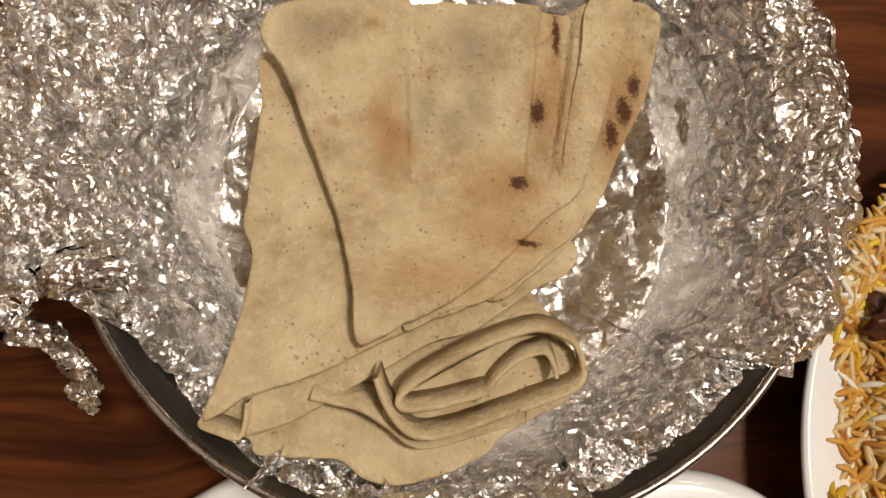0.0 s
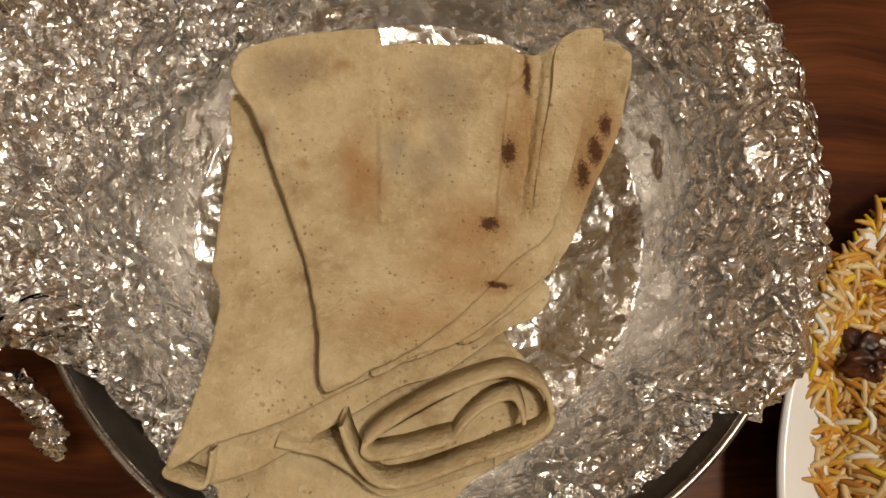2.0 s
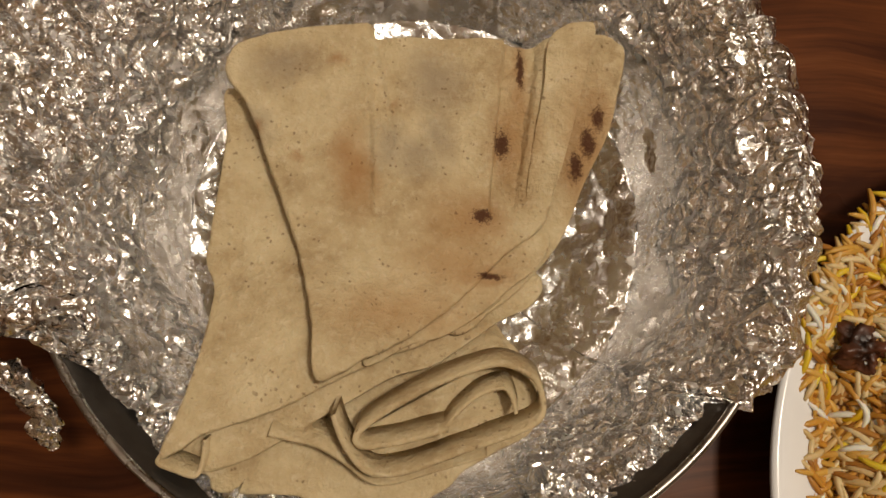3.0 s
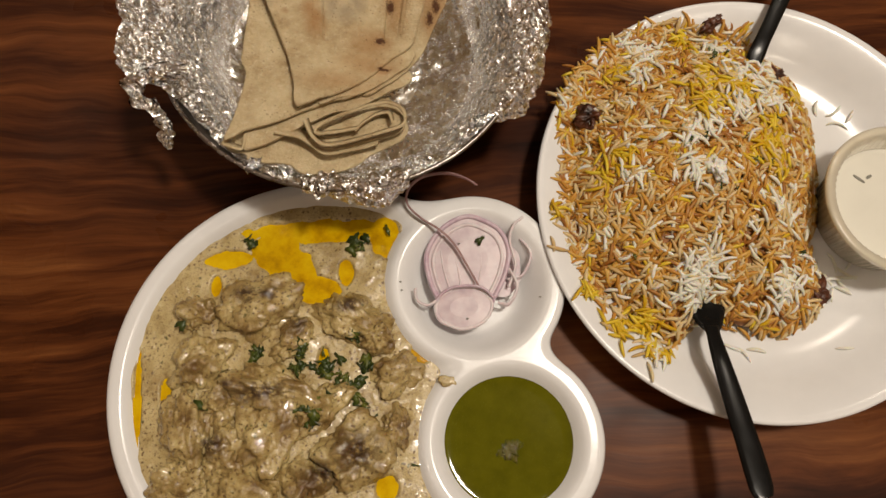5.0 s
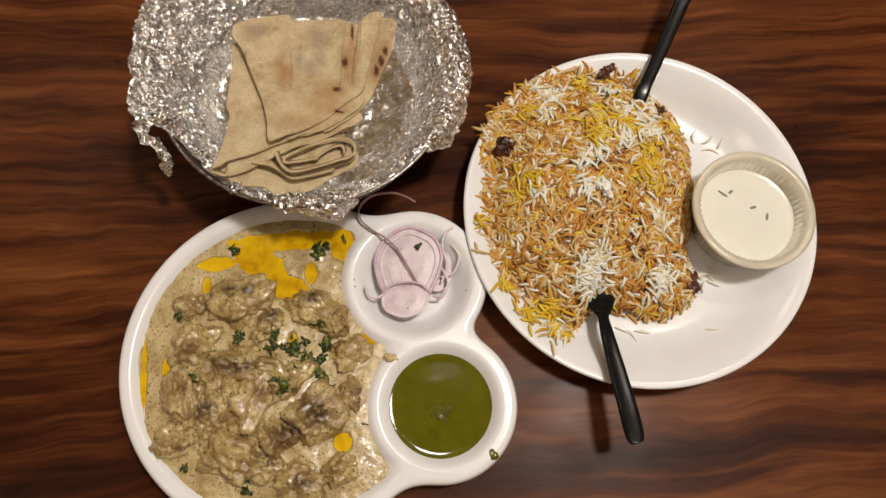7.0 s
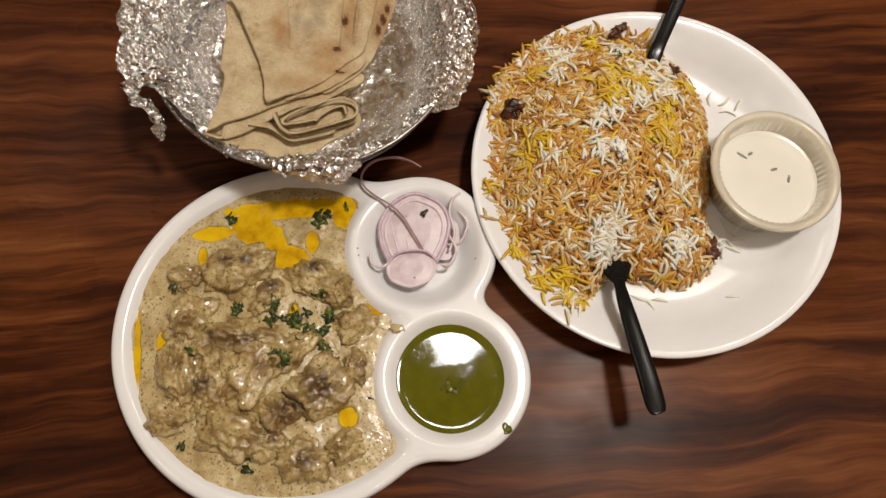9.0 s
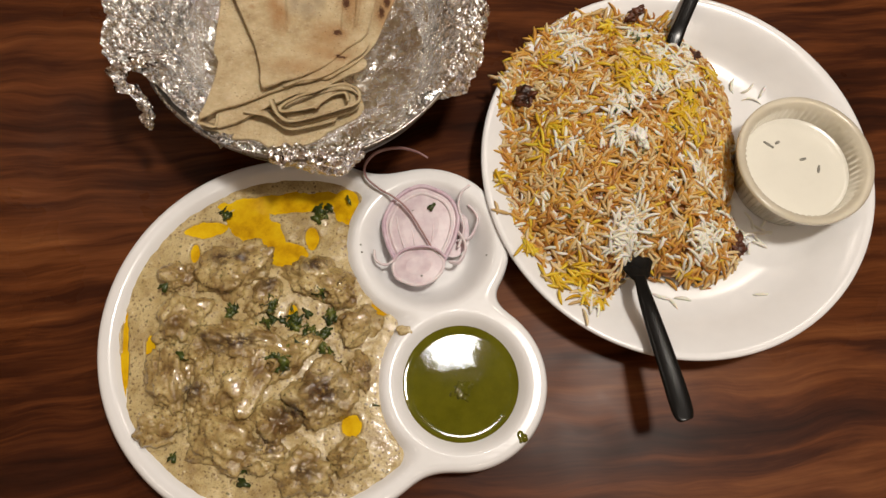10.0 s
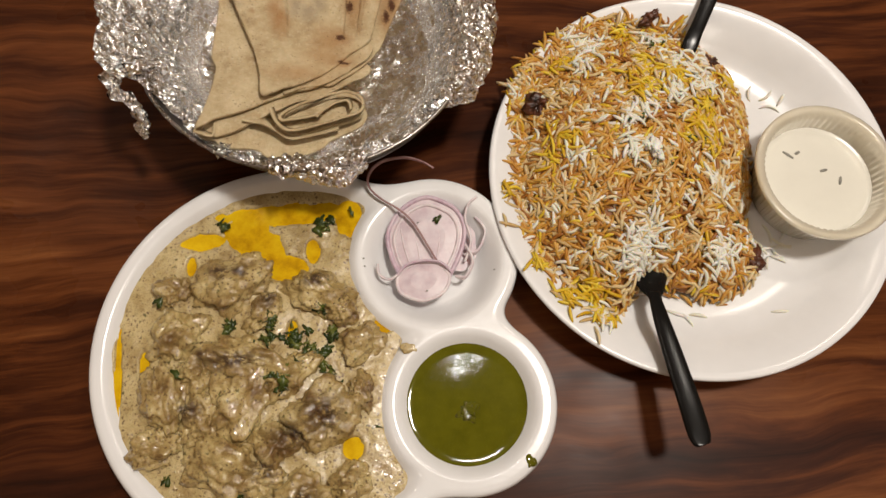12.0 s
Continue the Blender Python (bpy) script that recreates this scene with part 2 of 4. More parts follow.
def rice_mat(name, low, high):
    m, nt, b = mat(name)
    r = nt.nodes.new("ShaderNodeNewGeometry").outputs["Random Per Island"]
    col = ramp(nt, r, [(0.0, low), (1.0, high)])
    n = noise_tex(nt, coords(nt), 700, 3)
    put(nt, b.inputs["Base Color"], mix(nt, math2(nt, "MULTIPLY", n, 0.3), col, tuple(c * 0.62 for c in low)))
    b.inputs["Roughness"].default_value = 0.34
    b.inputs["Specular IOR Level"].default_value = 0.3
    b.inputs["Subsurface Weight"].default_value = 0.35
    b.inputs["Subsurface Radius"].default_value = (0.003, 0.002, 0.001)
    return m


def chutney_mat():
    m, nt, b = mat("green_chutney")
    v = coords(nt)
    col = ramp(nt, noise_tex(nt, v, 90, 5), [(0.3, (0.078, 0.074, 0.003)), (0.7, (0.108, 0.102, 0.005))])
    fleck = ramp(nt, cells(nt, v, 620), [(0.08, 1.0), (0.2, 0.0)])
    put(nt, b.inputs["Base Color"], mix(nt, math2(nt, "MULTIPLY", fleck, 0.35), col, (0.16, 0.17, 0.03)))
    b.inputs["Roughness"].default_value = 0.045
    rough = ramp(nt, noise_tex(nt, v, 60, 4), [(0.50, 0.0), (0.64, 1.0)])
    put(nt, b.inputs["Normal"], bump(nt, math2(nt, "MULTIPLY", noise_tex(nt, v, 900, 2), rough), 0.05, 0.0004))
    return m


def onion_mat(name, colour, edge):
    m, nt, b = mat(name)
    v = coords(nt)
    put(nt, b.inputs["Base Color"], ramp(nt, noise_tex(nt, mapped(nt, v, (1, 1, 1)), 130, 4), [(0.3, edge), (0.6, colour)]))
    b.inputs["Roughness"].default_value = 0.42
    b.inputs["Subsurface Weight"].default_value = 0.25
    b.inputs["Subsurface Radius"].default_value = (0.006, 0.004, 0.004)
    return m


def leaf_mat():
    m, nt, b = mat("coriander")
    r = nt.nodes.new("ShaderNodeObjectInfo").outputs["Random"]
    col = ramp(nt, r, [(0.0, (0.018, 0.030, 0.005)), (0.6, (0.050, 0.072, 0.010)), (1.0, (0.140, 0.150, 0.022))])
    put(nt, b.inputs["Base Color"], mix(nt, math2(nt, "MULTIPLY", noise_tex(nt, coords(nt), 500, 3), 0.4), col, (0.02, 0.03, 0.008)))
    b.inputs["Roughness"].default_value = 0.32
    return m


def cup_mat():
    m, nt, b = mat("clear_plastic")
    put(nt, b.inputs["Base Color"], ramp(nt, noise_tex(nt, coords(nt), 40, 3), [(0.3, (0.76, 0.70, 0.56)), (0.7, (0.84, 0.79, 0.66))]))
    b.inputs["Roughness"].default_value = 0.16
    b.inputs["Transmission Weight"].default_value = 0.45
    b.inputs["IOR"].default_value = 1.35
    return m


WOOD = wood_mat()
WHITE = plate_mat()
FOIL = foil_mat()
ROTI = roti_mat()
SAUCE = sauce_mat("cream_sauce", False)
MEAT = sauce_mat("sauced_meat", True)
OIL_POOL = oil_mat()
CHUTNEY = chutney_mat()
LEAF = leaf_mat()
CUP = cup_mat()
IRON = plain_mat("blackened_iron", (0.10, 0.09, 0.08), 0.34, mottling=0.2, scale=30, metal=0.85, bump_scale=300, bump_amount=0.0004)
RIM_STEEL = plain_mat("worn_steel_rim", (0.30, 0.27, 0.24), 0.28, mottling=0.15, scale=60, metal=1.0)
BLACK = plain_mat("black_plastic", (0.008, 0.0075, 0.007), 0.20, spec=0.18, mottling=0.15, scale=40)
CURD = plain_mat("thin_curd", (0.71, 0.69, 0.61), 0.20, mottling=0.02, scale=30, bump_scale=120, bump_amount=0.0003)
WALL = plain_mat("beige_paint", (0.46, 0.33, 0.21), 0.7, mottling=0.08, scale=3)
CEIL = plain_mat("ceiling_paint", (0.68, 0.56, 0.42), 0.8, mottling=0.05, scale=3)
FLOOR = plain_mat("floor_tile", (0.32, 0.24, 0.17), 0.4, mottling=0.15, scale=4)
RICE_TAN = rice_mat("tan_rice", (0.49, 0.220, 0.034), (0.64, 0.38, 0.090))
RICE_BROWN = rice_mat("brown_rice", (0.30, 0.115, 0.020), (0.46, 0.215, 0.050))
RICE_PALE = rice_mat("pale_rice", (0.56, 0.375, 0.155), (0.73, 0.60, 0.36))
RICE_WHITE = rice_mat("white_rice", (0.73, 0.71, 0.60), (0.84, 0.83, 0.76))
RICE_YELLOW = rice_mat("saffron_rice", (0.58, 0.34, 0.012), (0.76, 0.58, 0.06))
MASALA = plain_mat("masala", (0.34, 0.135, 0.034), 0.35, mottling=0.35, scale=90, bump_scale=200, bump_amount=0.002)
CHAR = plain_mat("fried_meat", (0.11, 0.032, 0.012), 0.4, mottling=0.45, scale=80, bump_scale=160, bump_amount=0.002)
ONION = onion_mat("onion_flesh", (0.72, 0.65, 0.66), (0.60, 0.49, 0.53))
ONION_SKIN = onion_mat("onion_edge", (0.60, 0.475, 0.54), (0.44, 0.29, 0.38))
MEMBRANE = onion_mat("onion_membrane", (0.64, 0.55, 0.575), (0.53, 0.42, 0.465))
STALK = onion_mat("onion_skin_strand", (0.34, 0.20, 0.19), (0.22, 0.10, 0.10))


# ---- builders ----
def mesh_of(name, verts, faces, material, smooth=True):
    me = bpy.data.meshes.new(name)
    me.from_pydata([tuple(v) for v in verts], [], [tuple(f) for f in faces])
    for m in material if isinstance(material, list) else [material]:
        me.materials.append(m)
    if smooth:
        me.polygons.foreach_set("use_smooth", [True] * len(me.polygons))
    me.update()
    return me


def thing(name, place, label, category, group="", kind=""):
    e = new(name)
    e.empty_display_size = 0.02
    e.location = place
    return tagged(e, label, category, group, kind)


def part(name, data, parent, label=""):
    """One mesh in the place's own metres, under a thing or a part."""
    ob = new(name, data)
    ob.parent = parent
    if parent.type == "EMPTY":
        ob.matrix_parent_inverse = Matrix.Translation(parent.location).inverted()
    return tagged(ob, label)


def smooth_line(points, n, closed=False):
    """n points on a Catmull-Rom line through the given ones."""
    p = np.array(points, float)
    k = len(p)
    out = []
    spans = k if closed else k - 1
    for i in range(n):
        u = i / (n if closed else n - 1) * spans
        j = min(int(u), spans - 1)
        f = u - j
        idx = [(j + o) % k if closed else min(max(j + o, 0), k - 1) for o in (-1, 0, 1, 2)]
        a, b, c, d = p[idx]
        out.append(0.5 * (2 * b + (c - a) * f + (2 * a - 5 * b + 4 * c - d) * f * f + (3 * b - a - 3 * c + d) * f ** 3))
    return np.array(out)


def revolve(profile, centre, seg=96, wave=None):
    """Faces of a turned body; the profile is a list of (radius, height)."""
    verts, faces = [], []
    k = len(profile)
    for i in range(seg):
        a = 2 * math.pi * i / seg
        for j, (r, z) in enumerate(profile):
            rr = r + (wave(i, j) if wave else 0)
            verts.append((centre[0] + rr * math.cos(a), centre[1] + rr * math.sin(a), centre[2] + z))
    for i in range(seg):
        n = (i + 1) % seg
        for j in range(k - 1):
            faces.append((i * k + j, n * k + j, n * k + j + 1, i * k + j + 1))
    return verts, faces


def tube(points, radii, sides=8, flat=1.0):
    """A closed tube along a line; flat squeezes it across the height."""
    pts = np.array(points, float)
    verts, faces = [], []
    n = len(pts)
    for i in range(n):
        d = pts[min(i + 1, n - 1)] - pts[max(i - 1, 0)]
        d = Vector(d).normalized()
        side = d.cross(Vector((0, 0, 1)))
        side = side.normalized() if side.length > 1e-4 else Vector((1, 0, 0))
        up = side.cross(d)
        r = radii[i] if hasattr(radii, "__len__") else radii
        for s in range(sides):
            a = 2 * math.pi * s / sides
            verts.append(Vector(pts[i]) + side * (r * math.cos(a)) + up * (r * flat * math.sin(a)))
    for i in range(n - 1):
        for s in range(sides):
            t = (s + 1) % sides
            faces.append((i * sides + s, i * sides + t, (i + 1) * sides + t, (i + 1) * sides + s))
    faces.append(tuple(range(sides))[::-1])
    faces.append(tuple((n - 1) * sides + s for s in range(sides)))
    return verts, faces


def slab(points_a, points_b, thick):
    """A thick sheet between two lines with as many points each."""
    a, b = np.array(points_a), np.array(points_b)
    n = len(a)
    verts, faces = [], []
    for i in range(n):
        d = a[min(i + 1, n - 1)] - a[max(i - 1, 0)]
        nrm = np.cross(d, b[i] - a[i])
        nrm = nrm / (np.linalg.norm(nrm) + 1e-9) * thick / 2
        e = (b[i] - a[i]) * 0.03
        verts += [a[i] + nrm * 0.5, a[i] + e + nrm, b[i] + nrm, b[i] - nrm, a[i] + e - nrm, a[i] - nrm * 0.5]
    for i in range(n - 1):
        for s in range(6):
            t = (s + 1) % 6
            faces.append((i * 6 + s, i * 6 + t, (i + 1) * 6 + t, (i + 1) * 6 + s))
    faces.append((0, 1, 2, 3, 4, 5))
    faces.append(tuple((n - 1) * 6 + s for s in (5, 4, 3, 2, 1, 0)))
    return verts, faces


def lump(centre, size, seed, rough=0.35, sub=4, turn=0.0, ridged=0.0):
    """An uneven, rounded piece of food."""
    bm = bmesh.new()
    bmesh.ops.create_icosphere(bm, subdivisions=sub, radius=1)
    c, s = math.cos(turn), math.sin(turn)
    for v in bm.verts:
        p = v.co.copy()
        k = 1 + rough * noise.noise(p * 1.3 + Vector((seed, 0, 0))) + rough * 0.5 * noise.noise(p * 3.1 + Vector((0, seed, 0))) + rough * 0.22 * noise.noise(p * 8 + Vector((0, 0, seed))) - ridged * abs(noise.noise(Vector((p.x * 2.2, p.y * 6.5, p.z * 3 + seed))))
        q = Vector((p.x * size[0] * k, p.y * size[1] * k, p.z * size[2] * k))
        v.co = Vector((centre[0] + q.x * c - q.y * s, centre[1] + q.x * s + q.y * c, centre[2] + q.z))
    verts = [v.co.copy() for v in bm.verts]
    faces = [[v.index for v in f.verts] for f in bm.faces]
    bm.free()
    return verts, faces


def step(a, b, x):
    t = min(1, max(0, (x - a) / (b - a)))
    return t * t * (3 - 2 * t)


# ---- the room, closed round the table ----
def box(name, lo, hi, material, label, category, bevel=0.0):
    bm = bmesh.new()
    bmesh.ops.create_cube(bm, size=1)
    for v in bm.verts:
        v.co = Vector([lo[i] + (v.co[i] + 0.5) * (hi[i] - lo[i]) for i in range(3)])
    if bevel:
        bmesh.ops.bevel(bm, geom=bm.edges[:], offset=bevel, segments=3, affect="EDGES")
    me = bpy.data.meshes.new(name)
    bm.to_mesh(me)
    bm.free()
    me.materials.append(material)
    return tagged(new(name, me), label, category, kind="structure")


box("floor", (-2.6, -2.6, -0.85), (2.9, 2.9, -0.75), FLOOR, "brown tiled floor of the dining room", "floor")
box("ceiling", (-2.6, -2.6, 2.6), (2.9, 2.9, 2.7), CEIL, "cream painted ceiling of the dining room", "ceiling")
box("wall_north", (-2.6, 2.8, -0.75), (2.9, 2.9, 2.6), WALL, "plain beige painted wall", "wall")
box("wall_south", (-2.6, -2.6, -0.75), (2.9, -2.5, 2.6), WALL, "plain beige painted wall", "wall")
box("wall_east", (2.8, -2.5, -0.75), (2.9, 2.8, 2.6), WALL, "plain beige painted wall", "wall")
box("wall_west", (-2.6, -2.5, -0.75), (-2.5, 2.8, 2.6), WALL, "plain beige painted wall", "wall")

table = thing("dining_table", (0.15, 0.0, -0.75), "dark reddish-brown wood dining table with a polished top", "table")


def block(lo, hi, material, bevel, name):
    bm = bmesh.new()
    bmesh.ops.create_cube(bm, size=1)
    for v in bm.verts:
        v.co = Vector([lo[i] + (v.co[i] + 0.5) * (hi[i] - lo[i]) for i in range(3)])
    bmesh.ops.bevel(bm, geom=bm.edges[:], offset=bevel, segments=3, affect="EDGES")
    me = bpy.data.meshes.new(name)
    bm.to_mesh(me)
    bm.free()
    me.materials.append(material)
    return me


part("tabletop", block((-0.62, -0.48, -0.03), (0.92, 0.52, 0.0), WOOD, 0.004, "tabletop"), table)
for lx in (-0.54, 0.78):
    for ly in (-0.40, 0.38):
        part("leg", block((lx, ly, -0.75), (lx + 0.06, ly + 0.06, -0.0301), WOOD, 0.004, "leg"), table)

# ---- the rice plate ----
PC = (0.2785, -0.0222)
PR = 0.1345
plate = thing("dinner_plate", (PC[0], PC[1], 0.0), "round white melamine dinner plate under a heap of rice", "plate")
profile = [(0.0, 0.0055), (0.05, 0.0055), (0.088, 0.0056), (0.097, 0.0062), (0.104, 0.0080), (0.110, 0.0112), (0.117, 0.0152), (0.124, 0.0186), (0.130, 0.0208),
           (0.1335, 0.0216), (0.1352, 0.0214), (0.1358, 0.0204), (0.1352, 0.0194), (0.132, 0.0184), (0.122, 0.0148), (0.112, 0.0090), (0.104, 0.0040), (0.098, 0.0012), (0.094, 0.0), (0.090, 0.0012), (0.0, 0.0025)]
profile = [(r * 0.992, z * 1.3 if r > 0.09 else z) for r, z in profile]
part("plate_body", mesh_of("plate_body", *revolve(profile, (PC[0], PC[1], 0), 160), WHITE), plate)

# ---- the three-part plate ----
C0, R0 = (0.0139, -0.1185), 0.1184
C1, R1 = (0.1037, -0.0660), 0.0536
C2, R2 = (0.1177, -0.1569), 0.0534
RIM, BED = 0.0245, 0.0065


def smin(a, b, k):
    h = max(k - abs(a - b), 0) / k
    return min(a, b) - h * h * k * 0.25


def outer_distance(x, y):
    a = math.hypot(x - C0[0], y - C0[1]) - R0
    b = math.hypot(x - C1[0], y - C1[1]) - R1
    c = math.hypot(x - C2[0], y - C2[1]) - R2
    return smin(smin(a, b, 0.016), c, 0.016)


def well_depth(x, y):
    a = math.hypot(x - C0[0], y - C0[1])
    b = math.hypot(x - C1[0], y - C1[1])
    c = math.hypot(x - C2[0], y - C2[1])
    main = smin(smin(0.1085 - a, b - 0.0490, 0.010), c - 0.0490, 0.010)
    return max(main, 0.0425 - b, 0.0415 - c)


def plate_top(x, y):
    z = RIM - (RIM - BED) * step(-0.003, 0.017, well_depth(x, y))
    d = -outer_distance(x, y)
    if d < 0.005:
        k = 1 - max(d, 0) / 0.005
        z -= 0.0035 * (1 - math.sqrt(max(0, 1 - k * k)))
    return z


def section_plate():
    cx, cy, seg, rings = 0.055, -0.115, 400, 130
    verts, faces = [(cx, cy, plate_top(cx, cy))], []
    lip = []
    for i in range(seg):
        a = 2 * math.pi * i / seg
        ca, sa = math.cos(a), math.sin(a)
        lo, hi = 0.03, 0.25
        for _ in range(26):
            mid = (lo + hi) / 2
            if outer_distance(cx + ca * mid, cy + sa * mid) < 0:
                lo = mid
            else:
                hi = mid
        for j in range(1, rings + 1):
            f = j / rings
            f = f + 0.12 * f * (1 - f)
            x, y = cx + ca * lo * f, cy + sa * lo * f
            verts.append((x, y, plate_top(x, y)))
        lip.append((ca, sa, lo))
    skirt = [(0.0006, 0.0195), (-0.0004, 0.0175), (-0.006, 0.013), (-0.016, 0.004), (-0.022, 0.0)]
    k = rings + len(skirt)
    top = verts[1:]
    verts = [verts[0]]
    for i, (ca, sa, r) in enumerate(lip):
        verts += top[i * rings:(i + 1) * rings]
        verts += [(cx + ca * (r + o), cy + sa * (r + o), z) for o, z in skirt]
    for i in range(seg):
        n = (i + 1) % seg
        faces.append((0, 1 + i * k, 1 + n * k))
        for j in range(k - 1):
            faces.append((1 + i * k + j, 1 + i * k + j + 1, 1 + n * k + j + 1, 1 + n * k + j))
    return verts, faces


section = thing("compartment_plate", (C0[0], C0[1], 0.0), "white melamine plate with one large and two small round compartments", "plate")
part("plate_body", mesh_of("plate_body", *section_plate(), WHITE), section)

# ---- curry ----
PIECES = [(-0.021, -0.078, 0.021, 0.015, 0.3), (0.031, -0.084, 0.016, 0.012, -0.4), (-0.052, -0.106, 0.015, 0.013, 0.8), (-0.058, -0.143, 0.012, 0.021, 0.2), (-0.014, -0.146, 0.018, 0.014, 1.0),
          (0.031, -0.159, 0.018, 0.015, 0.5), (-0.025, -0.181, 0.018, 0.014, -0.5), (0.021, -0.202, 0.014, 0.012, 0.2), (-0.010, -0.122, 0.020, 0.010, -0.3), (0.056, -0.116, 0.012, 0.010, 0.4),
          (-0.056, -0.078, 0.010, 0.010, 0.0), (0.004, -0.170, 0.012, 0.011, 0.7), (-0.062, -0.168, 0.013, 0.010, 0.1), (0.012, -0.134, 0.015, 0.010, 0.6), (0.055, -0.146, 0.007, 0.010, 0.2),
          (0.000, -0.096, 0.012, 0.009, 0.9), (-0.038, -0.128, 0.011, 0.010, 0.5), (0.048, -0.196, 0.010, 0.008, 0.3), (-0.004, -0.190, 0.012, 0.009, 0.1), (-0.036, -0.155, 0.013, 0.011, 1.2), (0.048, -0.096, 0.008, 0.007, 0.6)]
OIL = [(-0.011, -0.040, 0.013, 0.013), (-0.002, -0.054, 0.012, 0.015), (0.011, -0.067, 0.014, 0.008), (0.014, -0.030, 0.038, 0.0065), (0.052, -0.035, 0.008, 0.012), (-0.040, -0.045, 0.013, 0.005), (0.049, -0.178, 0.006, 0.006),
       (0.029, -0.056, 0.004, 0.007), (-0.072, -0.121, 0.003, 0.008), (-0.046, -0.061, 0.003, 0.006), (0.070, -0.106, 0.006, 0.005), (-0.088, -0.132, 0.0022, 0.03), (0.016, -0.108, 0.003, 0.008)]


def sauce_level(x, y):
    """The curry's even surface, heaped towards the middle."""
    return 0.0192 + 0.0085 * math.exp(-((x + 0.006) ** 2 + (y + 0.140) ** 2) / 0.0042)


def oil_mask(x, y):
    w = 0.24 * noise.noise(Vector((x * 85, y * 85, 6))) + 0.14 * noise.noise(Vector((x * 230, y * 230, 2)))
    return max(step(1.25, 0.80, math.hypot((x - a) / rx, (y - b) / ry) + w) for a, b, rx, ry in OIL)


def sauce_height(x, y):
    z = sauce_level(x, y) + 0.0009 * noise.noise(Vector((x * 60, y * 60, 0))) + 0.0006 * noise.noise(Vector((x * 170, y * 170, 3)))
    for px, py, rx, ry, _ in PIECES:
        d = ((x - px) / (rx * 1.25)) ** 2 + ((y - py) / (ry * 1.25)) ** 2
        z += 0.0030 * math.exp(-d * 1.4)
    return z


def in_well(x, y, margin=0.0):
    return math.hypot(x - C0[0], y - C0[1]) < 0.1075 - margin and math.hypot(x - C1[0], y - C1[1]) > 0.0475 + margin and math.hypot(x - C2[0], y - C2[1]) > 0.0475 + margin


def sheet(keep, height, n=250):
    """A square net over the large compartment, kept where keep(x, y) holds."""
    verts, faces, index = [], [], {}
    lo = (C0[0] - 0.108, C0[1] - 0.108)
    gap = 0.216 / n
    for i in range(n + 1):
        for j in range(n + 1):
            x, y = lo[0] + i * gap, lo[1] + j * gap
            if keep(x, y):
                index[i, j] = len(verts)
                verts.append((x, y, height(x, y)))
    for i in range(n):
        for j in range(n):
            q = [(i, j), (i + 1, j), (i + 1, j + 1), (i, j + 1)]
            if all(k in index for k in q):
                faces.append([index[k] for k in q])
    return verts, faces


curry = thing("cream_curry", (C0[0], C0[1], 0.0065), "creamy beige curry with pools of yellow oil in a white plate", "curry")
part("sauce", mesh_of("sauce", *sheet(in_well, lambda x, y: sauce_height(x, y) - 0.0034 * oil_mask(x, y)), SAUCE), curry)


def islands(verts, faces):
    """The separate pieces of a net, largest first."""
    root = list(range(len(verts)))

    def find(a):
        while root[a] != a:
            root[a] = root[root[a]]
            a = root[a]
        return a
    for f in faces:
        for a in f[1:]:
            root[find(a)] = find(f[0])
    groups = collections.defaultdict(list)
    for f in faces:
        groups[find(f[0])].append(f)
    for group in sorted(groups.values(), key=len, reverse=True):
        used = sorted({a for f in group for a in f})
        place = {a: k for k, a in enumerate(used)}
        yield [verts[a] for a in used], [[place[a] for a in f] for f in group]


pools = sheet(lambda x, y: in_well(x, y, 0.0015) and oil_mask(x, y) > 0.02, lambda x, y: sauce_level(x, y) - 0.0010)
for verts, faces in islands(*pools):
    if len(faces) > 12:
        part("oil_pool", mesh_of("oil_pool", verts, faces, OIL_POOL), curry, "glossy yellow oil lying on the sauce")
for i, (x, y, rx, ry, turn) in enumerate(PIECES):
    me = mesh_of("chicken_piece", *lump((x, y, sauce_level(x, y) + 0.0005), (rx * 1.2, ry * 1.2, 0.0052 + 0.36 * (rx + ry) / 2 + 0.0012 * (i % 3)), 3.7 * i + 1, 0.46, 5, turn, 0.12), MEAT)
    tagged(new("chicken_piece", me), "browned chicken piece coated in cream sauce", "chicken", "chicken pieces in the curry")

# ---- chutney ----
def chutney_sheet():
    prof = [(0.0, 0.0174), (0.004, 0.0174), (0.008, 0.0174), (0.012, 0.0174), (0.02, 0.0174), (0.030, 0.0174), (0.0345, 0.0175), (0.0365, 0.0179), (0.0385, 0.0186)]
    verts, faces = revolve(prof, (C2[0], C2[1], 0), 96)
    return verts, faces


chutney = thing("mint_chutney", (C2[0], C2[1], 0.0174), "smooth dark green chutney in a small plate compartment", "chutney")
part("chutney_surface", mesh_of("chutney_surface", *chutney_sheet(), CHUTNEY), chutney)
part("chutney_clot", mesh_of("chutney_clot", *lump((0.1178, -0.1615, 0.0174), (0.0056, 0.0060, 0.0011), 5, 0.8, 4, 0.0, 0.3), CHUTNEY), chutney, "lumpy clot in the middle of the chutney")
tagged(new("chutney_drop", mesh_of("chutney_drop", *lump((0.1508, -0.1925, 0.0238), (0.0038, 0.0040, 0.0012), 9, 0.35, 3), CHUTNEY)), "green chutney drop on the white plate rim", "chutney drop")

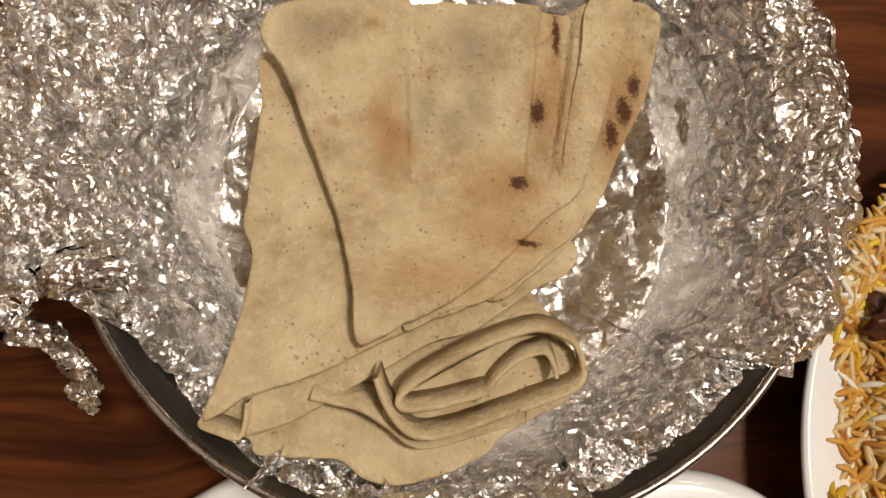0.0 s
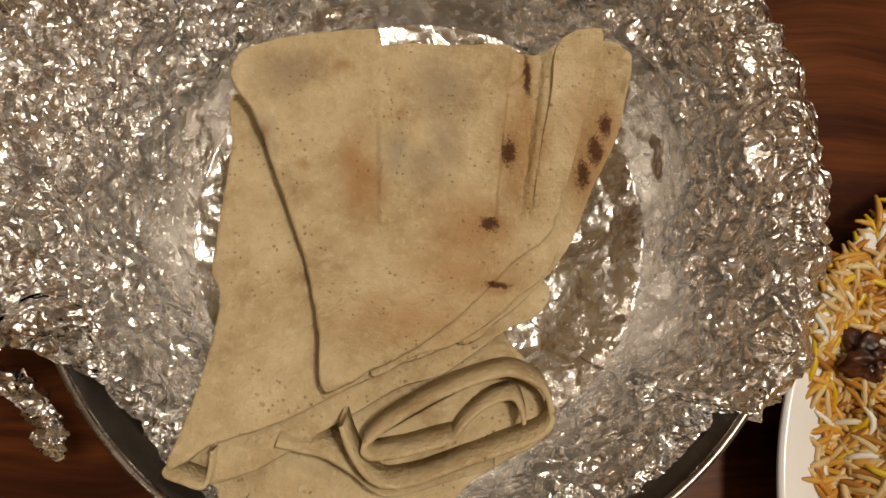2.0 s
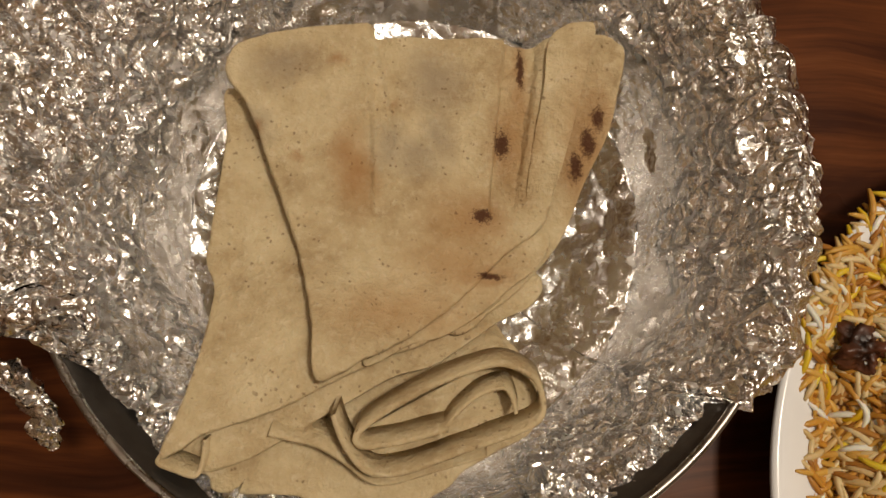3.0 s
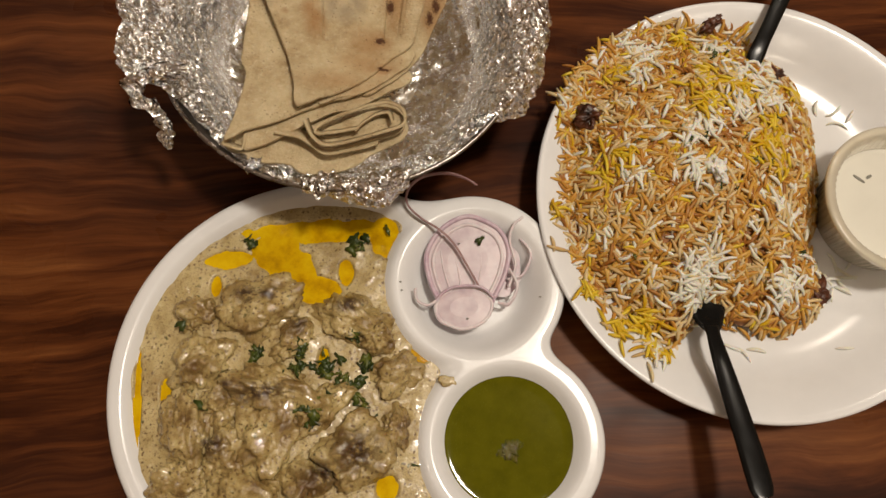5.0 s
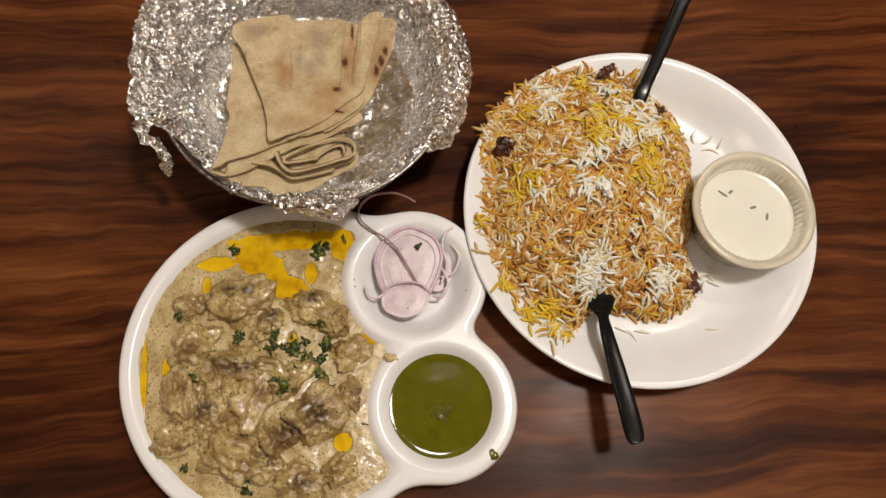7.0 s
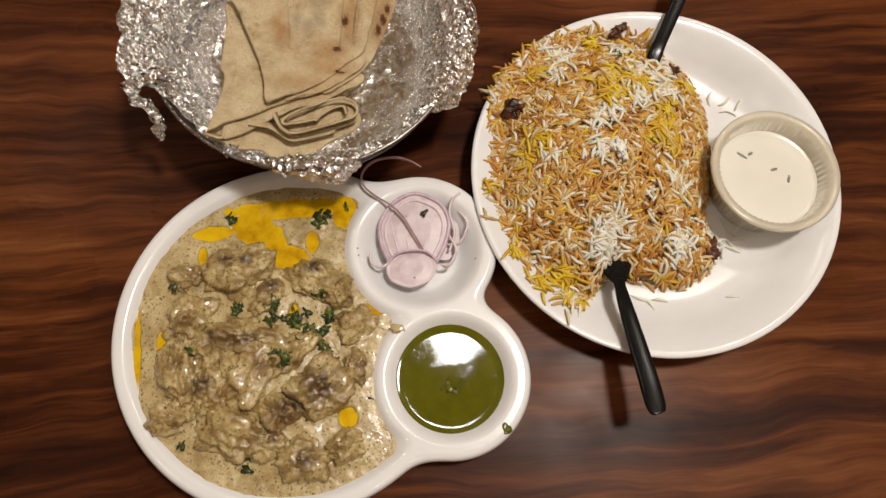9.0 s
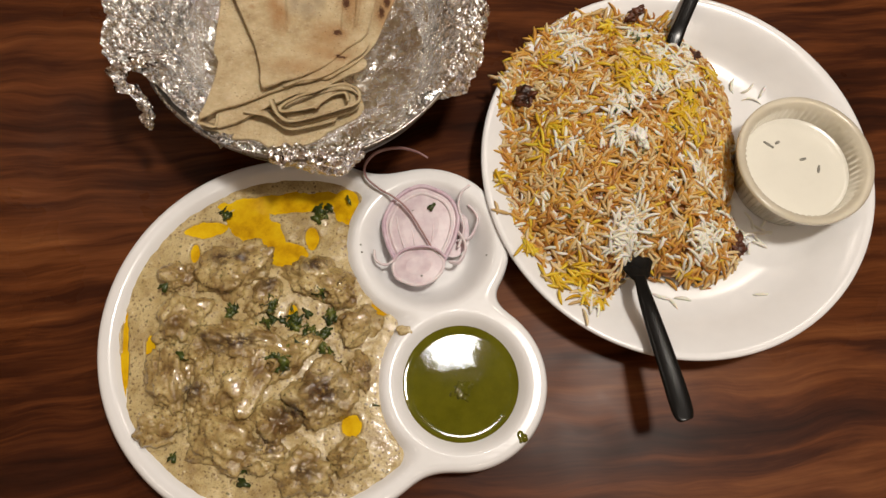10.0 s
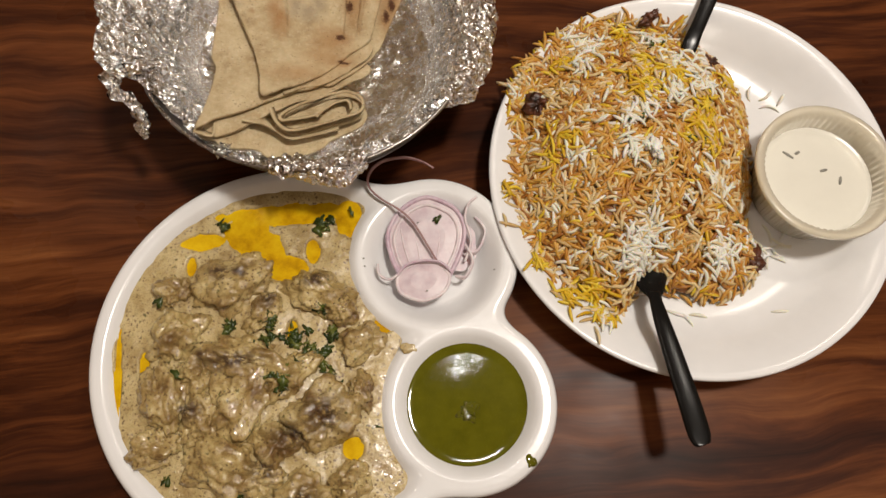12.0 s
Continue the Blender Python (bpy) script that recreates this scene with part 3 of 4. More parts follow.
# ---- onion slices ----
def onion_band(points, height, thick, n=64, closed=False, lean=0.0):
    line = smooth_line(points, n, closed)
    verts, faces = [], []
    for i in range(n):
        d = line[(i + 1) % n if closed else min(i + 1, n - 1)] - line[(i - 1) % n if closed else max(i - 1, 0)]
        d = Vector(d).normalized()
        side = Vector((d.y, -d.x, 0)).normalized()
        up = (Vector((0, 0, 1)) + side * lean).normalized()
        side = up.cross(d).normalized()
        p = Vector(line[i])
        w = 1.0 if closed else min(1.0, 4 * min(i, n - 1 - i) / n + 0.25)
        for a in range(8):
            t = 2 * math.pi * a / 8
            verts.append(p + side * (thick / 2 * math.cos(t)) + up * (height / 2 * w * math.sin(t)))
    for i in range(n if closed else n - 1):
        k = (i + 1) % n
        for a in range(8):
            c = (a + 1) % 8
            faces.append((i * 8 + a, i * 8 + c, k * 8 + c, k * 8 + a))
    if not closed:
        faces += [tuple(range(8))[::-1], tuple((n - 1) * 8 + a for a in range(8))]
    return verts, faces


def oval(cx, cy, rx, ry, turn, z, n=14, rag=0.06, seed=0, tilt=(0, 0)):
    rnd = random.Random(seed)
    out = []
    for i in range(n):
        a = 2 * math.pi * i / n
        k = 1 + rnd.uniform(-rag, rag)
        x, y = rx * k * math.cos(a), ry * k * math.sin(a)
        X, Y = x * math.cos(turn) - y * math.sin(turn), x * math.sin(turn) + y * math.cos(turn)
        out.append((cx + X, cy + Y, z + tilt[0] * X + tilt[1] * Y))
    return out


def onion_thing(label, bands, disc=None):
    t = thing("onion_slice", (bands[0][1][0][0], bands[0][1][0][1], 0.01), label, "onion", "sliced onion in the small compartment")
    for name, pts, h, th, closed, material in bands:
        part(name, mesh_of(name, *onion_band(pts, h, th, 64, closed, 0.15), material), t)
    if disc:
        line = smooth_line(disc, 40, True)
        c = line.mean(axis=0)
        verts, faces = [c + (0, 0, 0.0006), c - (0, 0, 0.0008)], []
        for k in (0.5, 1.0):
            verts += [c + (p - c) * k + (0, 0, 0.0008 if k < 1 else 0) for p in line]
        for i in range(40):
            n = (i + 1) % 40
            faces += [(0, 2 + i, 2 + n), (2 + i, 42 + i, 42 + n, 2 + n), (1, 42 + n, 42 + i)]
        part("flesh", mesh_of("flesh", verts, faces, MEMBRANE, False), t)
    return t


onion_thing("thin pink onion round with a purple outer ring", [
    ("outer_ring", oval(0.1005, -0.0545, 0.0240, 0.0295, -0.25, 0.0196, seed=1, tilt=(0.0, 0.08)), 0.0034, 0.0030, True, ONION_SKIN),
    ("inner_ring", oval(0.1005, -0.0550, 0.0200, 0.0250, -0.25, 0.0196, seed=1, tilt=(0.0, 0.08)), 0.0026, 0.0024, True, ONION),
    ("rib", [(0.0930, -0.0330, 0.0203), (0.0925, -0.0450, 0.0198), (0.0950, -0.0580, 0.0192), (0.0960, -0.0720, 0.0190)], 0.0022, 0.0012, False, ONION),
    ("rib", [(0.1060, -0.0310, 0.0203), (0.1090, -0.0440, 0.0198), (0.1085, -0.0570, 0.0192), (0.1050, -0.0700, 0.0190)], 0.0022, 0.0012, False, ONION),
    ("rib", [(0.0850, -0.0420, 0.0200), (0.0860, -0.0550, 0.0195), (0.0890, -0.0680, 0.0190)], 0.0022, 0.0012, False, ONION)],
    oval(0.1005, -0.0548, 0.0236, 0.0290, -0.25, 0.0194, seed=1, tilt=(0.0, 0.08)))
onion_thing("pale pink onion round lying on the others", [
    ("outer_ring", oval(0.0975, -0.0800, 0.0165, 0.0125, 0.1, 0.0200, seed=4), 0.0022, 0.0022, True, ONION),
    ("edge_strip", [(0.0800, -0.0765, 0.0220), (0.0870, -0.0700, 0.0230), (0.0970, -0.0680, 0.0235), (0.1080, -0.0695, 0.0232), (0.1150, -0.0760, 0.0215)], 0.0048, 0.0018, False, ONION_SKIN)],
    oval(0.0975, -0.0800, 0.0165, 0.0125, 0.1, 0.0203, seed=4))
onion_thing("pale onion strips piled in the compartment", [
    ("strip", [(0.1350, -0.0280, 0.0250), (0.1290, -0.0330, 0.0240), (0.1265, -0.0420, 0.0215), (0.1290, -0.0560, 0.0200), (0.1240, -0.0690, 0.0190)], 0.0045, 0.0018, False, ONION),
    ("strip", [(0.1330, -0.0400, 0.0200), (0.1385, -0.0500, 0.0200), (0.1330, -0.0620, 0.0180), (0.1240, -0.0640, 0.0180)], 0.0050, 0.0018, False, ONION),
    ("strip", [(0.1250, -0.0580, 0.0200), (0.1290, -0.0690, 0.0200), (0.1235, -0.0790, 0.0190), (0.1170, -0.0780, 0.0190)], 0.0050, 0.0020, False, ONION),
    ("strip", [(0.0690, -0.0680, 0.0240), (0.0700, -0.0750, 0.0225), (0.0760, -0.0780, 0.0215), (0.0830, -0.0740, 0.0215)], 0.0045, 0.0018, False, ONION)],
    oval(0.1210, -0.0560, 0.0120, 0.0180, 0.0, 0.0140, seed=8))
strand = [(0.1085, -0.0085, 0.0300), (0.1010, -0.0040, 0.0310), (0.0900, -0.0010, 0.0320), (0.0760, -0.0030, 0.0325), (0.0675, -0.0100, 0.0315), (0.0665, -0.0185, 0.0300), (0.0740, -0.0270, 0.0285), (0.0850, -0.0345, 0.0270), (0.0930, -0.0430, 0.0255), (0.1000, -0.0560, 0.0240), (0.1060, -0.0680, 0.0225)]
tagged(new("onion_strand", mesh_of("onion_strand", *onion_band(strand, 0.0030, 0.0013, 90, False, 0.3), STALK)), "long thin purple onion strand curling over the plate rim", "onion")

# ---- the iron bowl, its foil and the flatbread ----
KC, KR, KZ = (0.0350, 0.0826), 0.1073, 0.0720
bowl = thing("iron_bowl", (KC[0], KC[1], 0.0), "dark iron serving bowl lined with foil", "bowl")
bowl_prof = [(0.0, 0.006), (0.045, 0.006), (0.060, 0.0078), (0.078, 0.0160), (0.089, 0.0320), (0.0980, 0.0520), (0.1050, 0.0715), (0.1070, 0.0715), (0.1002, 0.0512), (0.0910, 0.0310), (0.0800, 0.0145), (0.061, 0.0058), (0.050, 0.0), (0.046, 0.0015), (0.0, 0.0025)]
bowl_body = part("bowl_body", mesh_of("bowl_body", *revolve(bowl_prof, (KC[0], KC[1], 0), 128), IRON), bowl)
part("rim", mesh_of("rim", *revolve([(KR - 0.0015 + 0.0012 * math.cos(a), KZ + 0.0012 * math.sin(a)) for a in [i * math.pi / 5 for i in range(11)]], (KC[0], KC[1], 0), 128), RIM_STEEL), bowl_body, "thin worn bright steel rim")

# the foil's reach and height round the bowl: degrees, radius, height
EDGE = [(0, 0.119, 0.058), (10, 0.119, 0.058), (28, 0.117, 0.060), (45, 0.119, 0.062), (70, 0.120, 0.065), (95, 0.122, 0.070), (120, 0.120, 0.080), (150, 0.117, 0.089), (164, 0.119, 0.090), (178, 0.118, 0.091), (190, 0.119, 0.092), (200, 0.124, 0.093), (204, 0.125, 0.092),
        (208, 0.112, 0.078), (213, 0.103, 0.062), (220, 0.101, 0.060), (231, 0.1030, 0.061), (243, 0.1080, 0.064), (252, 0.1075, 0.0645), (260, 0.1090, 0.064), (266, 0.1120, 0.061), (272, 0.1145, 0.058), (278, 0.1180, 0.057), (284, 0.1150, 0.060), (290, 0.1080, 0.064), (296, 0.1055, 0.063), (303, 0.1050, 0.063), (312, 0.1045, 0.063), (317, 0.1060, 0.064), (321, 0.1130, 0.062), (326, 0.1175, 0.059), (335, 0.118, 0.058), (345, 0.117, 0.058)]


def edge_at(a):
    a %= 360
    for (a0, r0, z0), (a1, r1, z1) in zip(EDGE, EDGE[1:] + [(360, *EDGE[0][1:])]):
        if a0 <= a <= a1:
            f = (a - a0) / (a1 - a0)
            f = f * f * (3 - 2 * f)
            return r0 + (r1 - r0) * f, z0 + (z1 - z0) * f


def crease(p, size, seed):
    """Height of a crumpled sheet: ridges that meet along sharp creases."""
    d, pts = noise.voronoi(p / size + Vector((seed * 3.7, seed * 1.3, 0)), distance_metric="DISTANCE", exponent=2.5)
    return (d[1] - d[0]) * size * (0.5 + noise.noise(pts[0] * 5.1))


FC = (0.0352, 0.0885)


def foil_sheet():
    seg, rings = 640, 200
    verts, crumple, faces = [], [], []
    for i in range(seg):
        deg = 360 * i / seg
        ro, zo = edge_at(deg)
        ca, sa = math.cos(radians(deg)), math.sin(radians(deg))
        ro += 0.0024 * noise.noise(Vector((ca * 9, sa * 9, 1))) + 0.0018 * noise.noise(Vector((ca * 36, sa * 36, 1))) + 0.0010 * noise.noise(Vector((ca * 90, sa * 90, 1)))
        inner = [(0.0, 0.0085), (0.044, 0.0085), (0.058, 0.0112), (0.066, 0.0150), (0.078, 0.0205), (0.0865, 0.0350), (0.0945, 0.0540)]
        over = zo < 0.0715 and ro > 0.1090
        if over:
            inner += [(0.1010, 0.0690), (0.1045, 0.0755), (min(0.1090, ro - 0.001), 0.0748)]
            zo = min(zo, 0.066)
        elif zo >= 0.0715:
            inner += [(0.1000, 0.0670)]
        inner += [(ro, zo)]
        cum = [0]
        for a, b in zip(inner, inner[1:]):
            cum.append(cum[-1] + math.hypot(b[0] - a[0], b[1] - a[1]))
        for j in range(rings):
            s = cum[-1] * (0.12 + 0.88 * j / (rings - 1))
            k = max(n for n in range(len(cum) - 1) if cum[n] <= s + 1e-9)
            f = (s - cum[k]) / (cum[k + 1] - cum[k])
            r = inner[k][0] + (inner[k + 1][0] - inner[k][0]) * f
            z = inner[k][1] + (inner[k + 1][1] - inner[k][1]) * f
            u = step(0.100, 0.112, r)
            p = Vector((KC[0] + (FC[0] - KC[0]) * u + r * ca, KC[1] + (FC[1] - KC[1]) * u + r * sa, z))
            c = step(0.078, 0.098, r + 0.010 * noise.noise(p * 45))
            soft = 0.10 + 0.90 * c
            w = p + noise.noise_vector(p * 70) * 0.004
            w = Vector((w.x * 0.9 + w.y * 0.5, w.y * 0.75 - w.x * 0.3, w.z))
            h = crease(w, 0.012, 1) * 0.80 * soft + crease(w, 0.0060, 2) * 0.75 * soft + crease(p, 0.026, 3) * 0.20
            h *= 1 - 0.6 * step(0.93, 1.0, j / (rings - 1))
            slope = math.atan2(inner[k + 1][1] - inner[k][1], inner[k + 1][0] - inner[k][0])
            nrm = Vector((-math.sin(slope) * ca, -math.sin(slope) * sa, math.cos(slope)))
            verts.append(p + nrm * (h + 0.0007))
            crumple.append(soft)
    for i in range(seg):
        n = (i + 1) % seg
        for j in range(rings - 1):
            faces.append((i * rings + j, i * rings + j + 1, n * rings + j + 1, n * rings + j))
    faces.append([i * rings for i in range(seg)])
    return verts, faces, crumple


def foil_mesh(name, verts, faces, crumple):
    me = mesh_of(name, verts, faces, FOIL)
    at = me.attributes.new("crumple", "FLOAT", "POINT")
    at.data.foreach_set("value", crumple)
    return me


foil = thing("foil_liner", (KC[0], KC[1], 0.0085), "crumpled silver aluminium foil lining an iron bowl", "foil")
part("foil_sheet", foil_mesh("foil_sheet", *foil_sheet()), foil)


def foil_strip(points, width, seed):
    line = smooth_line(points, 60)
    verts, faces = [], []
    for i, p in enumerate(line):
        t = i / 59
        p = p + 0.0022 * np.array([noise.noise(Vector((t * 11, seed, o))) for o in (0, 4, 8)])
        for a in range(10):
            b = 2 * math.pi * a / 10 + t * 5
            q = Vector(p)
            w = width * (1 - 0.55 * t) * (0.75 + 1.1 * noise.noise(Vector((math.cos(b) * 2, math.sin(b) * 2 + seed, t * 14))))
            verts.append(q + Vector((math.cos(b) * w, math.sin(b) * w * 0.8, math.sin(b * 2 + 1) * w * 0.35)))
    for i in range(59):
        for a in range(10):
            c = (a + 1) % 10
            faces.append((i * 10 + a, i * 10 + c, (i + 1) * 10 + c, (i + 1) * 10 + a))
    faces += [tuple(range(10)), tuple(590 + a for a in range(10))]
    return verts, faces, [1.0] * len(verts)


TAIL = [(-0.050, 0.044, 0.083), (-0.066, 0.042, 0.085), (-0.076, 0.037, 0.082), (-0.073, 0.030, 0.076), (-0.066, 0.026, 0.070), (-0.064, 0.019, 0.064), (-0.064, 0.011, 0.058)]
part("foil_tail", foil_mesh("foil_tail", *foil_strip(TAIL, 0.0070, 2)), foil, "twisted torn tail of foil")


# flatbread
LIE = [(-.020, .114, .064), (.024, .123, .064), (.088, .125, .067), (.092, .101, .061), (.060, .093, .060), (.055, .073, .056), (.074, .071, .052), (.010, .024, .075), (-.027, .006, .079), (.02, .0, .074), (.06, .0, .073), (.075, .02, .070), (-.025, .06, .067), (.05, .04, .062)]


def bread_lie(x, y):
    """How high the bread lies: it sags in the middle and climbs over the bowl's rim."""
    w = s = 0.0
    for cx, cy, cz in LIE:
        k = math.exp(-((x - cx) ** 2 + (y - cy) ** 2) / 0.000968) + 1e-9
        w += k
        s += k * cz
    return s / w


def at(drop):
    return lambda x, y: bread_lie(x, y) + drop


def bread_sheet(outline, thick, seed, height, wave=0.0008, n=170, rings=26):
    """A flat bread with rounded, slightly ragged edges; height(x, y) gives its upper side."""
    line = smooth_line([(x, y, 0) for x, y in outline], n, True)
    c = line.mean(axis=0)
    verts, faces = [], []
    prof = [(j / (rings - 4) * 0.98, 0.0) for j in range(1, rings - 3)] + [(0.993, -0.16), (1.0, -0.5), (0.995, -0.85), (0.97, -1.0), (0.5, -1.0)]
    k = len(prof)
    verts.append((c[0], c[1], height(c[0], c[1])))
    for i in range(n):
        p = line[i]
        rag = 1 + 0.010 * noise.noise(Vector((p[0] * 170, p[1] * 170, seed))) + 0.006 * noise.noise(Vector((p[0] * 500, p[1] * 500, seed)))
        lift = 0.0011 * noise.noise(Vector((p[0] * 90, p[1] * 90, seed + 5)))
        for f, dz in prof:
            x, y = c[0] + (p[0] - c[0]) * f * rag, c[1] + (p[1] - c[1]) * f * rag
            z = height(x, y) + wave * noise.noise(Vector((x * 45, y * 45, seed))) + wave * 0.55 * noise.noise(Vector((x * 130, y * 130, seed))) + lift * f ** 6 + dz * thick
            verts.append((x, y, z))
    for i in range(n):
        m = (i + 1) % n
        faces.append((0, 1 + i * k, 1 + m * k))
        for j in range(k - 1):
            faces.append((1 + i * k + j, 1 + i * k + j + 1, 1 + m * k + j + 1, 1 + m * k + j))
    return verts, faces


bread = thing("folded_flatbread", (0.03, 0.07, 0.03), "stack of folded thin flatbreads with brown scorch marks in foil", "flatbread")
TOP = [(-0.020, 0.1215), (-0.016, 0.127), (0.002, 0.131), (0.022, 0.1325), (0.0235, 0.1285), (0.045, 0.129), (0.063, 0.128), (0.072, 0.126), (0.090, 0.130), (0.086, 0.114), (0.081, 0.095), (0.077, 0.082), (0.073, 0.070), (0.061, 0.061), (0.049, 0.049), (0.034, 0.037), (0.021, 0.030), (0.009, 0.0245), (0.007, 0.038), (0.004, 0.054), (-0.001, 0.070), (-0.007, 0.087), (-0.013, 0.104), (-0.020, 0.115)]
RIGHT = [(0.085, 0.128), (0.101, 0.128), (0.099, 0.113), (0.095, 0.099), (0.087, 0.084), (0.079, 0.067), (0.069, 0.055), (0.057, 0.045), (0.044, 0.038), (0.030, 0.060), (0.060, 0.105)]
LEFT = [(-0.020, 0.115), (-0.021, 0.098), (-0.023, 0.071), (-0.024, 0.060), (-0.021, 0.050), (-0.023, 0.033), (-0.026, 0.020), (-0.030, 0.008), (-0.027, 0.0075), (-0.019, 0.0125), (-0.004, 0.017), (0.010, 0.0235), (0.026, 0.031), (0.039, 0.036), (0.061, 0.051), (0.045, 0.073), (0.012, 0.098)]
STRIP = [(-0.0205, 0.013), (-0.0205, 0.007), (-0.020, 0.003), (-0.009, 0.006), (0.004, 0.013), (0.015, 0.019), (0.028, 0.026), (0.039, 0.029), (0.047, 0.034), (0.059, 0.042), (0.069, 0.047), (0.072, 0.056), (0.054, 0.065), (0.013, 0.055), (-0.012, 0.033)]
BASE = [(-0.030, 0.0095), (-0.0315, 0.007), (-0.028, 0.004), (-0.021, 0.002), (-0.019, -0.002), (-0.011, -0.003), (0.002, -0.004), (0.009, -0.009), (0.018, -0.011), (0.029, -0.009), (0.041, -0.004), (0.047, 0.001), (0.057, 0.006), (0.065, 0.010), (0.069, 0.017), (0.068, 0.024), (0.062, 0.033), (0.055, 0.040), (0.034, 0.041), (0.003, 0.034), (-0.019, 0.023)]
LIP = [(0.020, 0.030), (0.033, 0.0345), (0.041, 0.0365), (0.047, 0.0395), (0.055, 0.045), (0.062, 0.051), (0.071, 0.058), (0.0745, 0.068), (0.060, 0.075), (0.030, 0.060)]


def side_of(x, y, a, b):
    """Signed distance from the line a-b."""
    dx, dy = b[0] - a[0], b[1] - a[1]
    return ((x - a[0]) * dy - (y - a[1]) * dx) / math.hypot(dx, dy)


def top_height(x, y):
    """The upper fold: a doubled left half, two pleats and a lifted tip."""
    z = bread_lie(x, y) + 0.0022 * step(0.001, -0.001, x - 0.0225) * step(0.060, 0.085, y)
    d = side_of(x, y, (0.056, 0.070), (0.0635, 0.130))
    z -= 0.0030 * step(-0.0004, 0.0010, d) * step(0.0150, 0.0040, d) * step(0.066, 0.080, y)
    e = side_of(x, y, (0.0655, 0.080), (0.0745, 0.130))
    z += 0.0016 * step(-0.0006, 0.0010, e) * step(0.072, 0.092, y)
    return z + 0.0030 * math.exp(-((x - 0.009) ** 2 + (y - 0.028) ** 2) / 0.0004)


def shifted(outline, dx, dy, k=1.0):
    return [(0.03 + (x - 0.03) * k + dx, 0.05 + (y - 0.05) * k + dy) for x, y in outline]


for outline, thick, seed, drop in ((shifted(BASE, 0.001, 0.004, 0.95), 0.0022, 1, -0.0165), (BASE, 0.0020, 2, -0.0125), (shifted(RIGHT, -0.004, 0.004), 0.0022, 12, -0.0130), (shifted(RIGHT, -0.0015, 0.003), 0.0020, 5, -0.0085),
                                   (STRIP, 0.0022, 3, -0.0078), (RIGHT, 0.0020, 6, -0.0050), (LIP, 0.0018, 7, -0.0026)):
    part("bread_layer", mesh_of("bread_layer", *bread_sheet(outline, thick, seed, at(drop)), ROTI), bread)


def left_height(x, y):
    """The left flap dips where the upper fold shades it."""
    d = side_of(x, y, (0.009, 0.024), (-0.020, 0.116))
    return bread_lie(x, y) - 0.0036 - 0.0018 * math.exp(-((d - 0.002) / 0.012) ** 2) * step(0.012, 0.040, y)


part("bread_layer", mesh_of("bread_layer", *bread_sheet(LEFT, 0.0024, 4, left_height), ROTI), bread)
part("top_fold", mesh_of("top_fold", *bread_sheet(TOP, 0.0026, 8, top_height, 0.0008, 260, 90), ROTI), bread, "broad scorched upper fold of the bread")
part("pleat", mesh_of("pleat", *bread_sheet([(0.0775, 0.1275), (0.0905, 0.1305), (0.0868, 0.114), (0.0815, 0.095), (0.0772, 0.082), (0.0735, 0.0715), (0.068, 0.074), (0.070, 0.092), (0.074, 0.110)], 0.0018, 11, lambda x, y: top_height(x, y) + 0.0014 * step(0.070, 0.090, y) - 0.0008), ROTI), bread)


def curl(points, rise, drop, n=90, thick=0.0011):
    line = smooth_line([(x, y, bread_lie(x, y) + rise) for x, y in points], n)
    for p in line:
        p[2] += 0.0010 * noise.noise(Vector((p[0] * 120, p[1] * 120, rise * 900)))
    low = line + np.array(drop)
    return slab(line, low, thick)


ROLL = [(0.0130, 0.0160), (0.0155, 0.0090), (0.0200, 0.0030), (0.0250, 0.0010), (0.0330, 0.0020), (0.0450, 0.0058), (0.0585, 0.0098), (0.0655, 0.0130), (0.0672, 0.0175), (0.0660, 0.0230), (0.0620, 0.0263), (0.0560, 0.0280), (0.0480, 0.0262), (0.0390, 0.0230), (0.0310, 0.0190), (0.0240, 0.0150), (0.0192, 0.0112), (0.0188, 0.0088), (0.0215, 0.0078), (0.0300, 0.0088), (0.0420, 0.0115)]
part("bread_layer", mesh_of("bread_layer", *bread_sheet(shifted(ROLL[1:13], 0.0, 0.0004), 0.0030, 14, at(-0.0052)), ROTI), bread)
part("rolled_edge", mesh_of("rolled_edge", *curl(ROLL, 0.0016, (0.0006, 0.0050, -0.0085), 240, 0.0015), ROTI), bread)
part("rolled_edge", mesh_of("rolled_edge", *curl([(0.0400, 0.0100), (0.0440, 0.0150), (0.0500, 0.0197), (0.0565, 0.0217), (0.0588, 0.0198), (0.0598, 0.0150)], 0.0010, (0.001, 0.005, -0.007)), ROTI), bread)
part("rolled_edge", mesh_of("rolled_edge", *curl([(-0.004, 0.0115), (0.002, 0.0100), (0.009, 0.0080), (0.016, 0.0035), (0.021, -0.0005), (0.027, -0.0015), (0.040, 0.0015), (0.052, 0.0045)], -0.0050, (0.001, 0.007, -0.006)), ROTI), bread)
part("rolled_edge", mesh_of("rolled_edge", *curl([(-0.0300, 0.0080), (-0.0312, 0.0055), (-0.0270, 0.0035), (-0.0220, 0.0020), (-0.0205, 0.0050), (-0.0200, 0.0110)], -0.0060, (0.002, 0.004, -0.006)), ROTI), bread)

